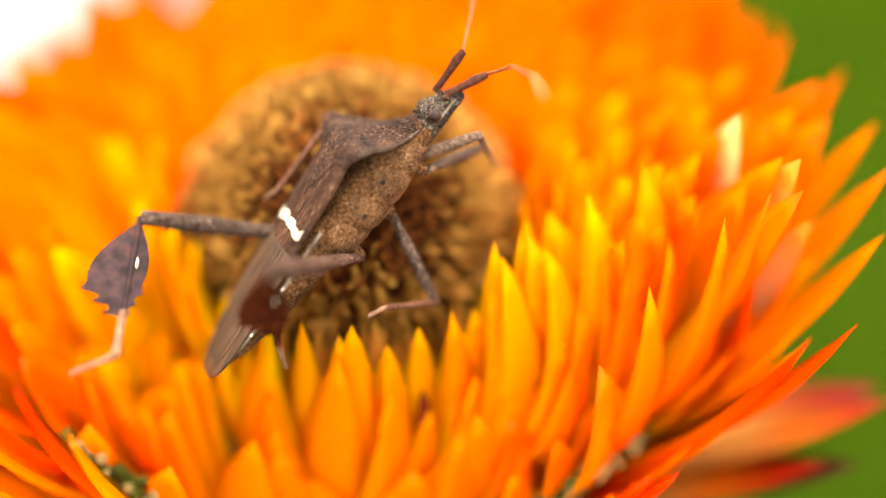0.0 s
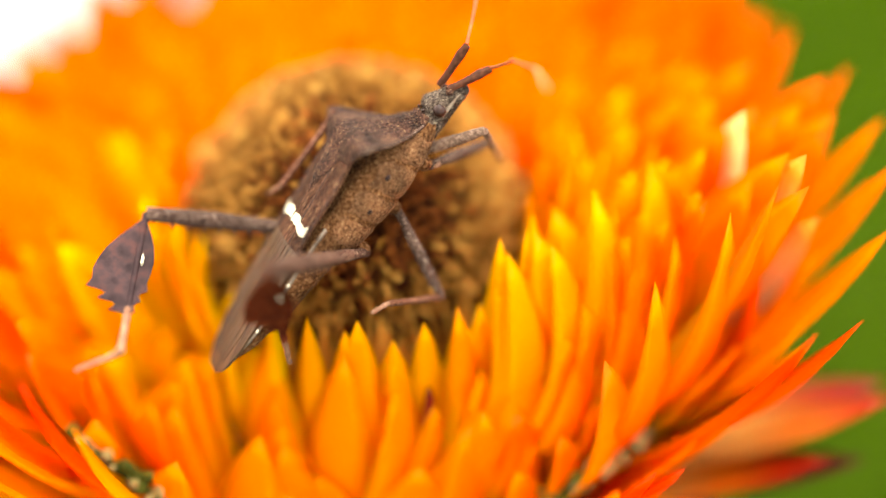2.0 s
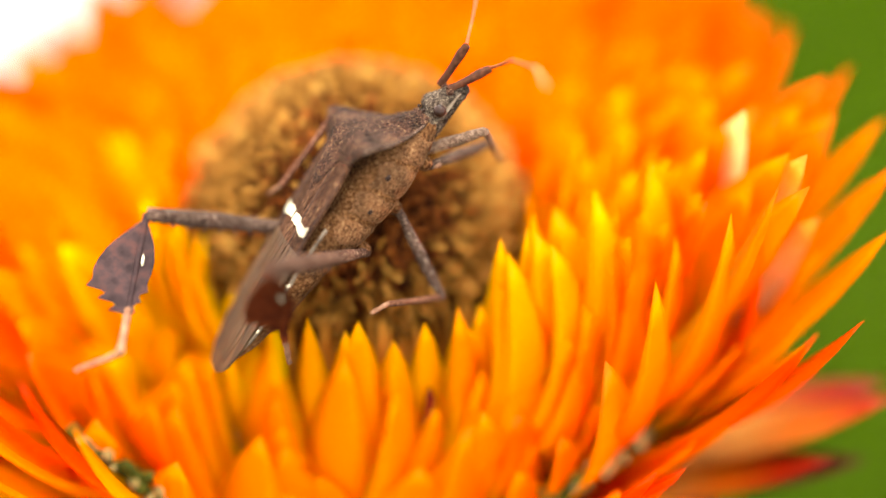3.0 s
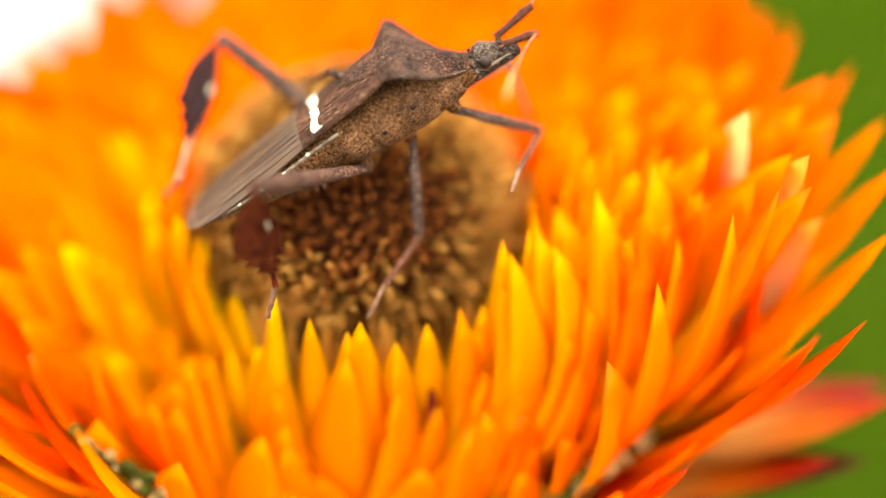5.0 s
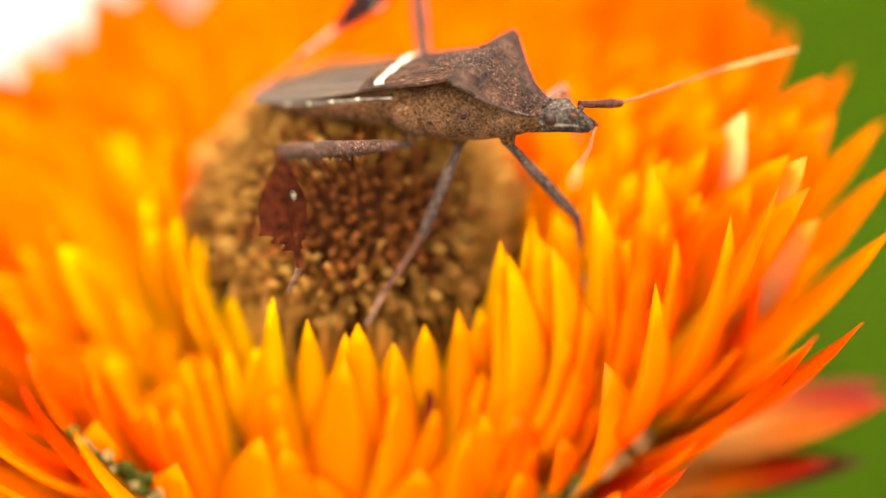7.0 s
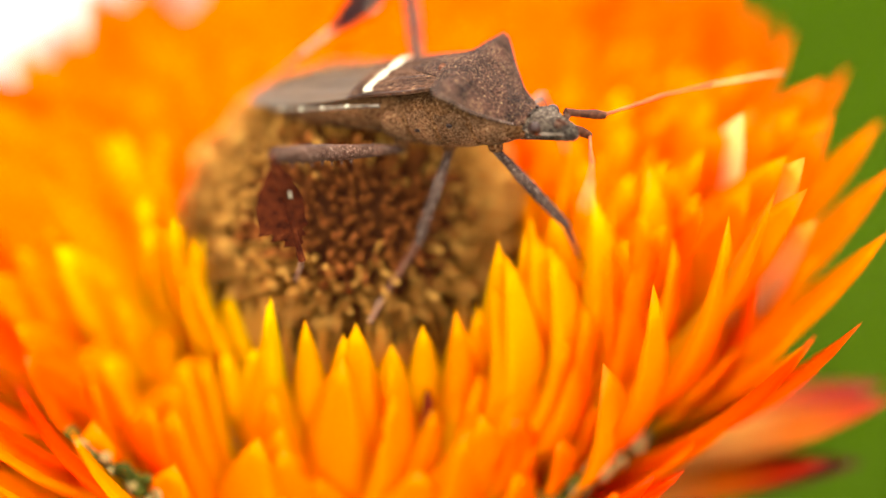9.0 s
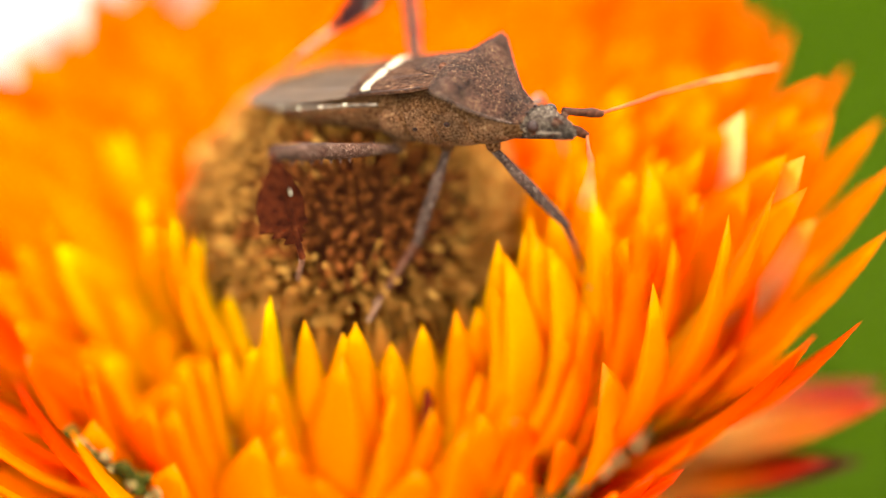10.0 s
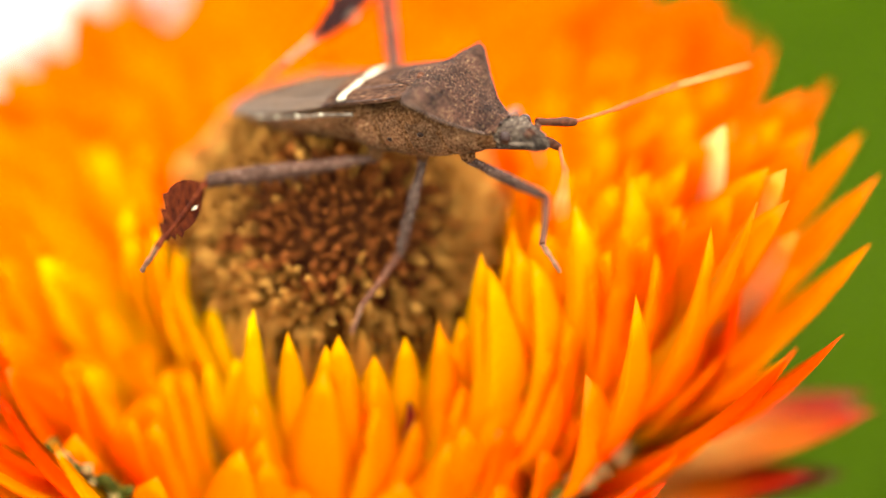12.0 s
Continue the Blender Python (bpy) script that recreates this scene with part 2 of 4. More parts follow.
def grass():
    """Blades round the stem, joined: nobody could count them."""
    rnd = random.Random(21)
    verts, faces = [], []
    for i in range(19000):
        tall = i >= 9000                                             # longer grass, added round the stem so its own shade darkens the lawn
        r, a = 0.02 + (0.8 * rnd.random() ** 0.8 if tall else 1.5 * math.sqrt(rnd.random())), rnd.uniform(0, 2 * math.pi)
        x, y, h, w = r * math.cos(a), r * math.sin(a), rnd.uniform(0.02, 0.06) * (1.0 + 1.8 * max(0.0, 1 - r / 0.7) if tall else 1.0), rnd.uniform(0.0012, 0.0028)
        if ((x + 0.45) / 0.34) ** 2 + ((y - 0.84) / 0.30) ** 2 < 1:
            continue
        q, lean = rnd.uniform(0, 2 * math.pi), rnd.uniform(0.005, 0.03)
        sx, sy, lx, ly = math.cos(q) * w, math.sin(q) * w, -math.sin(q) * lean, math.cos(q) * lean
        n = len(verts)
        for k, ww in ((0.0, 1.0), (0.55, 0.8), (1.0, 0.05)):
            cx, cy, cz = x + lx * k * k, y + ly * k * k, h * (k - 0.15 * k * k)
            verts += [(cx - sx * ww, cy - sy * ww, cz - 0.002), (cx + sx * ww, cy + sy * ww, cz - 0.002)]
        faces += [(n, n + 1, n + 3, n + 2), (n + 2, n + 3, n + 5, n + 4)]
    me = bpy.data.meshes.new("grass")
    me.from_pydata(verts, [], faces)
    me.materials.append(BLADES)
    tagged(new("grass", me), "short green grass blades around the flower", "grass", kind="stuff")


grass()


# ---- the flower ----
flower = new("strawflower")
flower.location = (0, 0, 0)
tagged(flower, "orange and yellow strawflower head with a brown disc", "flower")
DISC_R, DISC_H = 7.9, 6.6              # the dome under the florets, in mm
DISC_AT = CENTRE + Vector((0, 0.0002, 0.0006))


def dome_point(az, el, lift=0.0):
    n = Vector((math.cos(el) * math.cos(az) / DISC_R, math.cos(el) * math.sin(az) / DISC_R, math.sin(el) / DISC_H)).normalized()
    p = Vector((DISC_R * math.cos(el) * math.cos(az), DISC_R * math.cos(el) * math.sin(az), DISC_H * math.sin(el)))
    return DISC_AT + (p + n * lift) * MM, n


def disc_core():
    rings = []
    for i in range(13):
        el = radians(-25 + 114 * i / 12)
        rings.append([dome_point(2 * math.pi * j / 32, el)[0] for j in range(32)])
    low = [Vector((p.x * 0.92, p.y * 0.92, CENTRE.z - 0.012)) for p in rings[0]]
    rings.insert(0, low)
    part("disc", loft(rings), CORE, flower, "brown domed disc")


disc_core()


def floret_mesh(k, rnd):
    """A dry tubular floret with a flared, five-toothed mouth; it stands along +z, 1 high."""
    rings = []
    lean = rnd.uniform(0.05, 0.25)
    for z, r in ((-0.3, 0.10), (0.5, 0.10), (0.75, 0.15), (0.92, 0.185), (1.04, 0.15), (1.06, 0.05)):
        ring = []
        for j in range(6):
            a = 2 * math.pi * j / 6 + k
            lift = rnd.uniform(-0.14, 0.14) if z > 0.8 else 0
            ring.append((r * math.cos(a) * rnd.uniform(0.85, 1.15) + lean * z * z, r * math.sin(a), z + lift))
        rings.append(ring)
    return rings


SHADED_SIDE = Vector((0.05, -0.82, 0.57))  # florets on this side are darker, with the bug's shade put into their colour


def florets():
    rnd = random.Random(4)
    kinds = {m.name: [mesh_of("floret", loft(floret_mesh(k, rnd)), m, False) for k in range(8)] for m in (FLORET, RIMFLORET)}
    count, rest, rest_rim, picked = 2100, bmesh.new(), bmesh.new(), 0
    golden = math.pi * (3 - math.sqrt(5))
    for i in range(count):
        u = (i + 0.5) / count
        el = math.asin(1 - u * 1.52)
        az = i * golden + rnd.uniform(-0.06, 0.06)
        p, n = dome_point(az, el, rnd.uniform(-0.25, 0.35))
        rim = el < rnd.uniform(-0.12, 0.32)
        tan = rim or n.dot(SHADED_SIDE) < rnd.uniform(0.62, 0.93)       # rim florets and those outside the painted shade are paler
        tilt = 0.22 if not rim else 0.3
        n = (n + Vector((rnd.gauss(0, tilt), rnd.gauss(0, tilt), rnd.gauss(0, tilt * 0.8) + (0.7 if rim else 0.0)))).normalized()
        size = rnd.uniform(0.8, 1.15) * MM
        m = Matrix.Translation(p) @ n.to_track_quat("Z", "Y").to_matrix().to_4x4() @ pose(0, 0, 0, 0, 0, rnd.uniform(0, 360)) @ Matrix.Diagonal((size * (0.8 if rim else 1.0), size * (0.8 if rim else 1.0), size * rnd.uniform(0.9, 1.4) * (1.7 if rim else 1.0), 1))
        me = kinds[(RIMFLORET if tan else FLORET).name][i % 8]
        if math.sin(az) < -0.2 and -0.1 < el < 0.95 and picked < 300:
            ob = new("floret", me)
            ob.parent, ob.matrix_basis = flower, m
            picked += 1
        else:
            bm = rest_rim if tan else rest
            old = len(bm.verts)
            bm.from_mesh(me)
            bm.verts.ensure_lookup_table()
            for v in bm.verts[old:]:
                v.co = m @ v.co
    tagged(part("floret_cover", rest, FLORET, flower, "brown dry florets packed on the disc", False), kind="stuff")
    tagged(part("rim_floret_cover", rest_rim, RIMFLORET, flower, "yellowish outer florets round the disc", False), kind="stuff")


def bract_mesh(name, mat, bow, cup, twist, tipness, across=4, along=10):
    """A pointed papery bract: root at 0, tip at x = 1, half width 0.5, a thin shell with uv."""
    bm = bmesh.new()
    uv = bm.loops.layers.uv.new("UVMap")
    faces = []
    for side in (1, -1):
        rows = []
        for i in range(along + 1):
            x = i / along
            w = min(1.0, 0.55 + 1.1 * x) * max(1 - x ** tipness, 0) ** 0.8
            row = []
            for j in range(across + 1):
                y = (j / across - 0.5)
                z = -bow * 4 * x * (1 - x) + (cup * (2 * y) ** 2 * 0.5 + twist * y * x) * w * 0.18
                z += side * 0.006 * (1 - (2 * y) ** 2) * (1 - x)
                row.append(bm.verts.new((x, y * w, z)))
            rows.append(row)
        for i in range(along):
            for j in range(across):
                q = (rows[i][j], rows[i + 1][j], rows[i + 1][j + 1], rows[i][j + 1])
                f = bm.faces.new(q if side < 0 else q[::-1])
                ids = ((i, j), (i + 1, j), (i + 1, j + 1), (i, j + 1))
                for loop, (a, c) in zip(f.loops, ids if side < 0 else ids[::-1]):
                    loop[uv].uv = (c / across, a / along)
    bmesh.ops.remove_doubles(bm, verts=bm.verts, dist=1e-5)
    me = bpy.data.meshes.new(name)
    bm.normal_update()
    bm.to_mesh(me)
    bm.free()
    me.materials.append(mat)
    me.polygons.foreach_set("use_smooth", [True] * len(me.polygons))
    return me


SHAPES = [(0.09, 0.5, 0.12, 2.0), (0.11, 0.6, -0.3, 2.3), (0.08, 0.4, 0.25, 1.8), (0.12, 0.6, -0.2, 2.8), (0.10, 0.5, 0.5, 3.4), (0.10, 0.6, 0.9, 2.1), (0.20, 0.5, 0.3, 2.0), (0.24, 0.6, -0.4, 2.4), (0.22, 0.4, 0.6, 1.8)]
BRACTS = {mat.name: [bract_mesh("bract", mat, *s) for s in SHAPES] for mat in (LEMON, SUNNY, SCARLET, YELLOW, AMBER, BLAZE, STRAW, ORANGE, FLAME, PALE_SHEEN, CREAM, MAROON)}


def bract(mat, shape, az, root, tip, width, roll=0.0, lean=0.0):
    """One bract that rises at azimuth az and leans aside; root and tip are (radius, height) in mm from the disc's middle."""
    a, b = radians(az), radians(az + lean)
    out, out_tip = Vector((math.cos(a), math.sin(a), 0)), Vector((math.cos(b), math.sin(b), 0))
    p0 = CENTRE + (out * root[0] + Vector((0, 0, root[1]))) * MM
    p1 = CENTRE + (out_tip * tip[0] + Vector((0, 0, tip[1]))) * MM
    d = p1 - p0
    x = d.normalized()
    side = Vector((0, 0, 1)).cross(out_tip)
    side = (side - x * side.dot(x)).normalized()
    z = x.cross(side)
    m = Matrix((x, side, z)).transposed().to_4x4()
    place = Matrix.Translation(p0) @ m @ pose(0, 0, 0, roll) @ Matrix.Diagonal((d.length, width * MM, d.length, 1))
    me = BRACTS[mat.name][shape]
    if 20 < az % 360 < 190:          # the far side, joined
        BACK.append((me, place))
        return None
    ob = new("bract", me)
    ob.parent, ob.matrix_basis = flower, place
    return ob


BACK = []


# the cup of upright bracts, by azimuth: innermost tip (radius, height), outermost tip, and how late it rises or falls
CUP = [(-180, 12.0, 3.5, 28.5, 5.0, 1.0), (-165, 12.0, 0.5, 27.0, 2.5, 1.5), (-150, 12.0, -3.2, 24.5, 1.0, 2.0), (-136, 12.2, -3.2, 20.5, -3.2, 1.0),
       (-121, 12.0, -1.2, 16.8, -8.0, 1.0), (-106, 12.0, 1.0, 15.5, -9.2, 1.0), (-90, 12.0, 0.4, 15.3, -9.5, 1.0), (-70, 12.0, -0.2, 15.5, -9.4, 1.0),
       (-58, 12.0, 0.6, 16.5, -8.0, 1.0), (-48, 12.0, 3.4, 17.8, -5.0, 1.0), (-36, 12.5, 4.4, 19.8, 0.0, 1.0), (-25, 12.5, 5.0, 22.5, 6.0, 1.0),
       (-12, 12.0, 5.0, 28.0, 9.0, 1.0), (10, 12.0, 4.8, 26.0, 7.6, 1.0), (30, 12.0, 4.6, 27.5, 8.0, 1.0), (60, 12.0, 4.4, 29.5, 7.5, 1.0), (110, 12.0, 4.4, 29.5, 5.4, 1.0), (140, 12.0, 4.0, 29.0, 2.0, 1.0), (180, 12.0, 3.5, 28.5, 5.0, 1.0)]
ROWS = 10


def cup_tip(az, k):
    """Radius and height of a tip of row k, 0 innermost to 1 outermost."""
    az = (az + 180) % 360 - 180
    for a, b in zip(CUP, CUP[1:]):
        if a[0] <= az <= b[0]:
            f = (az - a[0]) / (b[0] - a[0])
            r0, z0, r1, z1, late = (p + (q - p) * f for p, q in zip(a[1:], b[1:]))
            return r0 + (r1 - r0) * k, z0 + (z1 - z0) * k ** late


def cup_tone(az, k, rnd):
    az = (az + 180) % 360 - 180
    shift = k + rnd.uniform(-0.16, 0.16)
    if -128 < az < -52:                                              # before the disc
        return YELLOW if shift < 0.08 else AMBER if shift < 0.3 else rnd.choice((AMBER, BLAZE, BLAZE)) if shift < 0.6 else rnd.choice((BLAZE, BLAZE, ORANGE))
    if -52 <= az < 25:
        return YELLOW if shift < 0.3 else AMBER if shift < 0.48 else rnd.choice((ORANGE, BLAZE, BLAZE)) if shift < 0.78 else FLAME
    if 25 <= az < 160:
        return AMBER if shift < 0.25 else SUNNY if shift < 0.55 else ORANGE if shift < 0.8 else FLAME
    if az >= 160 or az < -168:
        return LEMON if shift < 0.35 else SUNNY if shift < 0.8 else ORANGE if shift < 0.9 else FLAME
    return LEMON if shift < 0.4 else SUNNY if shift < 0.52 else rnd.choice((BLAZE, ORANGE)) if shift < 0.75 else FLAME


def bract_rings():
    """The cup: rows of broad bracts that overlap like shingles."""
    rnd = random.Random(11)
    for row in range(ROWS):
        k = row / (ROWS - 1)
        count = 40 - 7 * abs(row - 4) // 4
        for i in range(count):
            az = 360 * (i + 0.5 * (row % 2) + rnd.uniform(-0.38, 0.38)) / count
            if 205 < az < 334 and (row % 2 or 222 < az < 318) or 165 < az < 206 and row in (1, 2, 4):
                continue
            front = max(0.0, -math.sin(radians(az)))
            r, z = cup_tip(az, min(1.0, max(0.0, k + rnd.uniform(-0.05, 0.05))))
            z += rnd.uniform(-0.8, 0.6)
            width = (4.0 + 4.0 * k) * rnd.uniform(0.85, 1.2) * (1.3 if 150 < az < 222 else 1.0)
            root = (8.6 + 3.4 * k, -9.0 - 2.5 * k - 6.0 * front)
            shape = rnd.choice((0, 1, 2, 5)) if row < 4 or az < 40 or az > 300 else rnd.randrange(6)
            face = 30 * math.cos(radians(az)) * min(1.0, 2 * k)      # the sides open to the front
            bract(cup_tone(az, k, rnd), shape, az, root, (r, z), width, face + rnd.uniform(-10, 10), rnd.uniform(-7, 7))
    # before and beside the disc: rows of long broad bracts, pressed together
    for row in range(6):
        az = -160.0 + 4 * row
        while az < -26:
            az += rnd.uniform(10.0, 16.0) if az < -62 else rnd.uniform(6.0, 10.0)
            side = min(1.0, max(0.0, abs(az + 92) / 42 - 0.75))       # more, shorter steps at the sides
            if row > 3 and side == 0.0:
                continue
            k = row / (3 + 2 * min(1.0, 2 * side)) * (1 if row < 5 or side > 0.4 else 0.9)
            r, z = cup_tip(az, min(1.0, k))
            shape = rnd.choice((6, 7, 8)) if side > 0.25 else rnd.choice((0, 1, 2, 5))      # the sides bulge out, then rise
            root = (10.0 + (r - 12.0) * 0.9, -20.0) if side < 0.25 else (10.5 + 0.25 * row, -13.0 - 0.4 * row)
            bract(cup_tone(max(az, -127) if az > -148 else az, 0.05 + k * 0.85, rnd), shape, az, root, (r + rnd.uniform(-0.2, 0.4), z + (rnd.uniform(-1.9, 1.2) if row else rnd.uniform(-1.6, 0.0))), rnd.uniform(4.6, 7.4) + 0.3 * row, rnd.uniform(-14, 14) - 16 * side * math.cos(radians(az)), rnd.uniform(-11, 11))
    for i in range(9):                                               # broad ones that close the gaps on one side
        az = -62 + 38 * i / 8 + rnd.uniform(-2, 2)
        r, z = cup_tip(az, 0.45 + 0.1 * (i % 3))
        bract(rnd.choice((BLAZE, AMBER)), rnd.choice((6, 7, 8)), az, (10.8, -13.5), (r, z - rnd.uniform(1.0, 2.4)), rnd.uniform(7.0, 8.5), rnd.uniform(-6, 6) - 8, rnd.uniform(-5, 5))
    for i in range(7):                                               # and beside the disc
        az = 206 + 24 * i / 6 + rnd.uniform(-1.5, 1.5)
        bract(LEMON, rnd.choice((0, 1)), az, (8.8, -9.0), (rnd.uniform(10.2, 11.2), rnd.uniform(-0.8, 1.4) - 0.05 * (az - 206)), rnd.uniform(4.4, 5.4), rnd.uniform(-6, 6), rnd.uniform(-3, 3))
    # the loose outer bracts, which spread and droop
    for row, (count, r0, z0, w, mat) in enumerate(((34, 30.0, 5.0, 6.6, FLAME), (28, 31.0, 0.5, 7.2, FLAME), (22, 30.5, -5.0, 8.0, CREAM))):
        for i in range(count):
            az = 360 * (i + 0.5 * (row % 2) + rnd.uniform(-0.4, 0.4)) / count
            front = max(0.0, -math.sin(radians(az)))
            if az < 24 or 215 < az:
                continue
            bract(mat, rnd.randrange(1, 6), az, (11.0, -13.0 - 4.0 * front), (r0 * rnd.uniform(0.94, 1.04), z0 + rnd.uniform(-1.5, 1.2) - 5.0 * front - 2.2 * max(0.0, 1 - abs(az - 140) / 35)), w * rnd.uniform(0.85, 1.15), rnd.uniform(-16, 16), rnd.uniform(-7, 7))


def chosen_bracts():
    """Single bracts that stand out: azimuth, tip radius, tip height, width."""
    rnd = random.Random(2)
    for az, r, z, w in ((-86.4, 12, 1.6, 3.6), (-91.6, 12, 0.9, 3.0), (-76.5, 12, 0.0, 3.0), (-68, 12, 0.9, 3.0), (-61.5, 12, 0.6, 2.8), (-54, 12, 0.9, 2.6), (-49.5, 12, 4.7, 3.0), (-43, 12.6, 5.0, 2.6), (-36, 12, 4.8, 2.6),
                        (-98.7, 12, 1.7, 2.4), (-108.5, 12, 2.3, 1.5), (-113, 11.6, 2.6, 1.9), (-118, 12, -1.0, 2.6), (-126, 12, -2.2, 2.8)):
        bract(YELLOW if az > -105 else LEMON, rnd.choice((0, 1, 3)), az, (8.9, -14.0), (r, z), w * 1.3, rnd.uniform(-8, 8), rnd.uniform(-3, 3))
    for i in range(20):                                              # smooth yellow ones beside the disc
        az = 192 + 30 * i / 19 + rnd.uniform(-2, 2)
        r = rnd.uniform(9.8, 13.0)
        bract(LEMON, rnd.choice((0, 1, 3)), az, (8.7, -8.0 - 0.25 * (r - 10)), (r, 2.4 - 0.05 * max(0, az - 195) + rnd.uniform(-1.2, 1.2)), rnd.uniform(4.6, 6.2), rnd.uniform(-8, 8) - 14, rnd.uniform(-4, 4))
    bract(MAROON, 3, -70.5, (12.4, -7.0), (12.9, -2.9), 1.1, 12)          # withered
    for i in range(26):                                              # close round the disc's sides
        az = (158 + 62 * i / 12 if i < 13 else -22 + 44 * (i - 13) / 12) + rnd.uniform(-2, 2)
        bract(YELLOW if 3 < i < 13 else AMBER, rnd.randrange(3), az, (8.6, -9.0), (rnd.uniform(10.4, 11.8), rnd.uniform(2.8, 4.8)), rnd.uniform(2.6, 3.6), rnd.uniform(-12, 12), rnd.uniform(-4, 4))
    # broad ones that spread beyond the cup
    for az, r, z, w, mat in ((-24.5, 24.6, 9.2, 2.6, FLAME), (-16, 30.4, 5.0, 6.5, ORANGE), (-9, 30.5, 7.0, 6.0, FLAME), (-34, 29.0, 4.4, 3.2, SCARLET), (-28, 30.4, 3.6, 3.6, SCARLET), (-31, 27.5, 1.0, 4.4, BLAZE), (-25, 27.5, -0.4, 4.4, BLAZE),
                             (-18, 32.5, -5.6, 6.5, CREAM), (-12, 32.0, -7.5, 8.0, CREAM), (-20, 31.5, -10.0, 6.5, MAROON), (-30, 29.5, -12.0, 7.5, MAROON), (-25, 30.0, -8.0, 7.0, CREAM), (-33, 26.0, -2.5, 6.0, BLAZE), (-22, 27.0, 0.0, 6.5, ORANGE), (-15, 27.0, 2.5, 7.0, ORANGE), (-38, 24.0, -4.5, 6.0, BLAZE), (-27, 24.0, -1.0, 6.0, ORANGE), 
                             (-51, 25.5, -1.8, 6.0, SCARLET), (-46, 27.5, -4.0, 6.5, FLAME), (-57, 25.5, -1.6, 6.5, FLAME),
                             (-129, 25.0, 4.2, 3.4, SCARLET), (-124, 24.0, 1.6, 3.0, ORANGE), (-138, 28.0, 4.5, 5.0, ORANGE), (-143, 27.0, 5.0, 4.6, SCARLET), (-150, 28.5, 5.0, 5.0, ORANGE),
                             (-127, 28.0, -7.0, 8.0, PALE_SHEEN),
                             (-44, 25.0, -4.0, 6.0, SCARLET), (-137, 27.5, -1.5, 7.0, SUNNY), (-131, 28.5, -4.0, 7.5, PALE_SHEEN), (-145, 30.0, -2.0, 7.5, SUNNY),
                             (16, 27.2, 8.0, 5.0, FLAME), (8, 29.2, 7.6, 5.2, FLAME), (0, 30.2, 6.6, 5.4, ORANGE), (-5, 29.5, 4.0, 5.0, FLAME), (23, 28.5, 6.5, 5.0, FLAME), (5, 29.5, 2.5, 6.0, FLAME)):
        bract(mat, 3, az, (11.0, -13.5 - 4.0 * max(0.0, -math.sin(radians(az)))), (r, z), w, rnd.uniform(-8, 8))


def sheen_bracts():
    """Inner faces whose sky sheen is put into their pale colour."""
    bract(PALE_SHEEN, 7, -12, (12.0, -7.0), (21.8, 9.6), 6.4, 44, 2)
    bract(PALE_SHEEN, 6, -21, (12.0, -7.0), (25.4, 9.2), 7.0, 44, 4)
    bract(PALE_SHEEN, 6, -15, (11.0, -11.0), (26.5, 4.6), 6.4, 40, 0)


def scales():
    """Narrow straw-coloured scales between the disc and the bracts."""
    rnd = random.Random(31)
    for i in range(96):
        az = 360 * (i + rnd.uniform(-0.4, 0.4)) / 96
        front = max(0.0, -math.sin(radians(az)))
        ob = bract(STRAW, rnd.choice((0, 2, 5)), az, (8.1, -10.5), (9.6 + rnd.uniform(-0.2, 0.6), rnd.uniform(-1.2, 2.2) - 1.5 * front), rnd.uniform(1.1, 1.7), rnd.uniform(-20, 20), rnd.uniform(-4, 4))
        if ob:
            ob.name = "scale"


def receptacle():
    rings = [[CENTRE + Vector((r * math.cos(q), r * math.sin(q), z)) * MM for q in (2 * math.pi * j / 36 for j in range(36))]
             for r, z in ((3.0, -21.0), (7.5, -19.5), (11.5, -17.0), (12.2, -14.0), (10.5, -11.8), (7.0, -11.2))]
    part("receptacle", loft(rings), STEM, flower, "green cup under the bracts")


def back_bracts():
    """The bracts of the far side as one mesh; each keeps its uv."""
    bm = bmesh.new()
    mats = []
    for me, place in BACK:
        if me.materials[0] not in mats:
            mats.append(me.materials[0])
        v0, f0 = len(bm.verts), len(bm.faces)
        bm.from_mesh(me)
        bm.verts.ensure_lookup_table()
        bm.faces.ensure_lookup_table()
        for v in bm.verts[v0:]:
            v.co = place @ v.co
        for f in bm.faces[f0:]:
            f.material_index = mats.index(me.materials[0])
    ob = part("bract_cover", bm, mats[0], flower, "orange bracts of the far side")
    for m in mats[1:]:
        ob.data.materials.append(m)
    tagged(ob, kind="stuff")


def stem():
    pts = [(0.0, 0.0, -0.02), (0.004, 0.003, 0.15), (0.003, 0.002, 0.3), (0, 0, 0.425), (0, 0, 0.434), (0, 0, 0.4405)]
    part("stem", tube(pts, [0.0032, 0.003, 0.0027, 0.0026, 0.006, 0.0065], 14), STEM, flower, "green stem")


def stem_leaves():
    """Narrow woolly leaves just under the head."""
    rnd = random.Random(8)
    for i in range(14):
        a = 2 * math.pi * (i + rnd.uniform(-0.2, 0.2)) / 14
        out = Vector((math.cos(a), math.sin(a), 0))
        pts = [CENTRE + (out * r + Vector((0, 0, z + rnd.uniform(-0.3, 0.3)))) * MM for r, z in ((3, -17.0), (9, -15.0), (13, -13.0), (17, -11.5), (20, -10.8))]
        part("stem_leaf", tube(pts, [q * MM for q in (0.7, 1.1, 1.3, 1.0, 0.2)], 8, 0.35), STEM, flower, "narrow woolly green leaf")



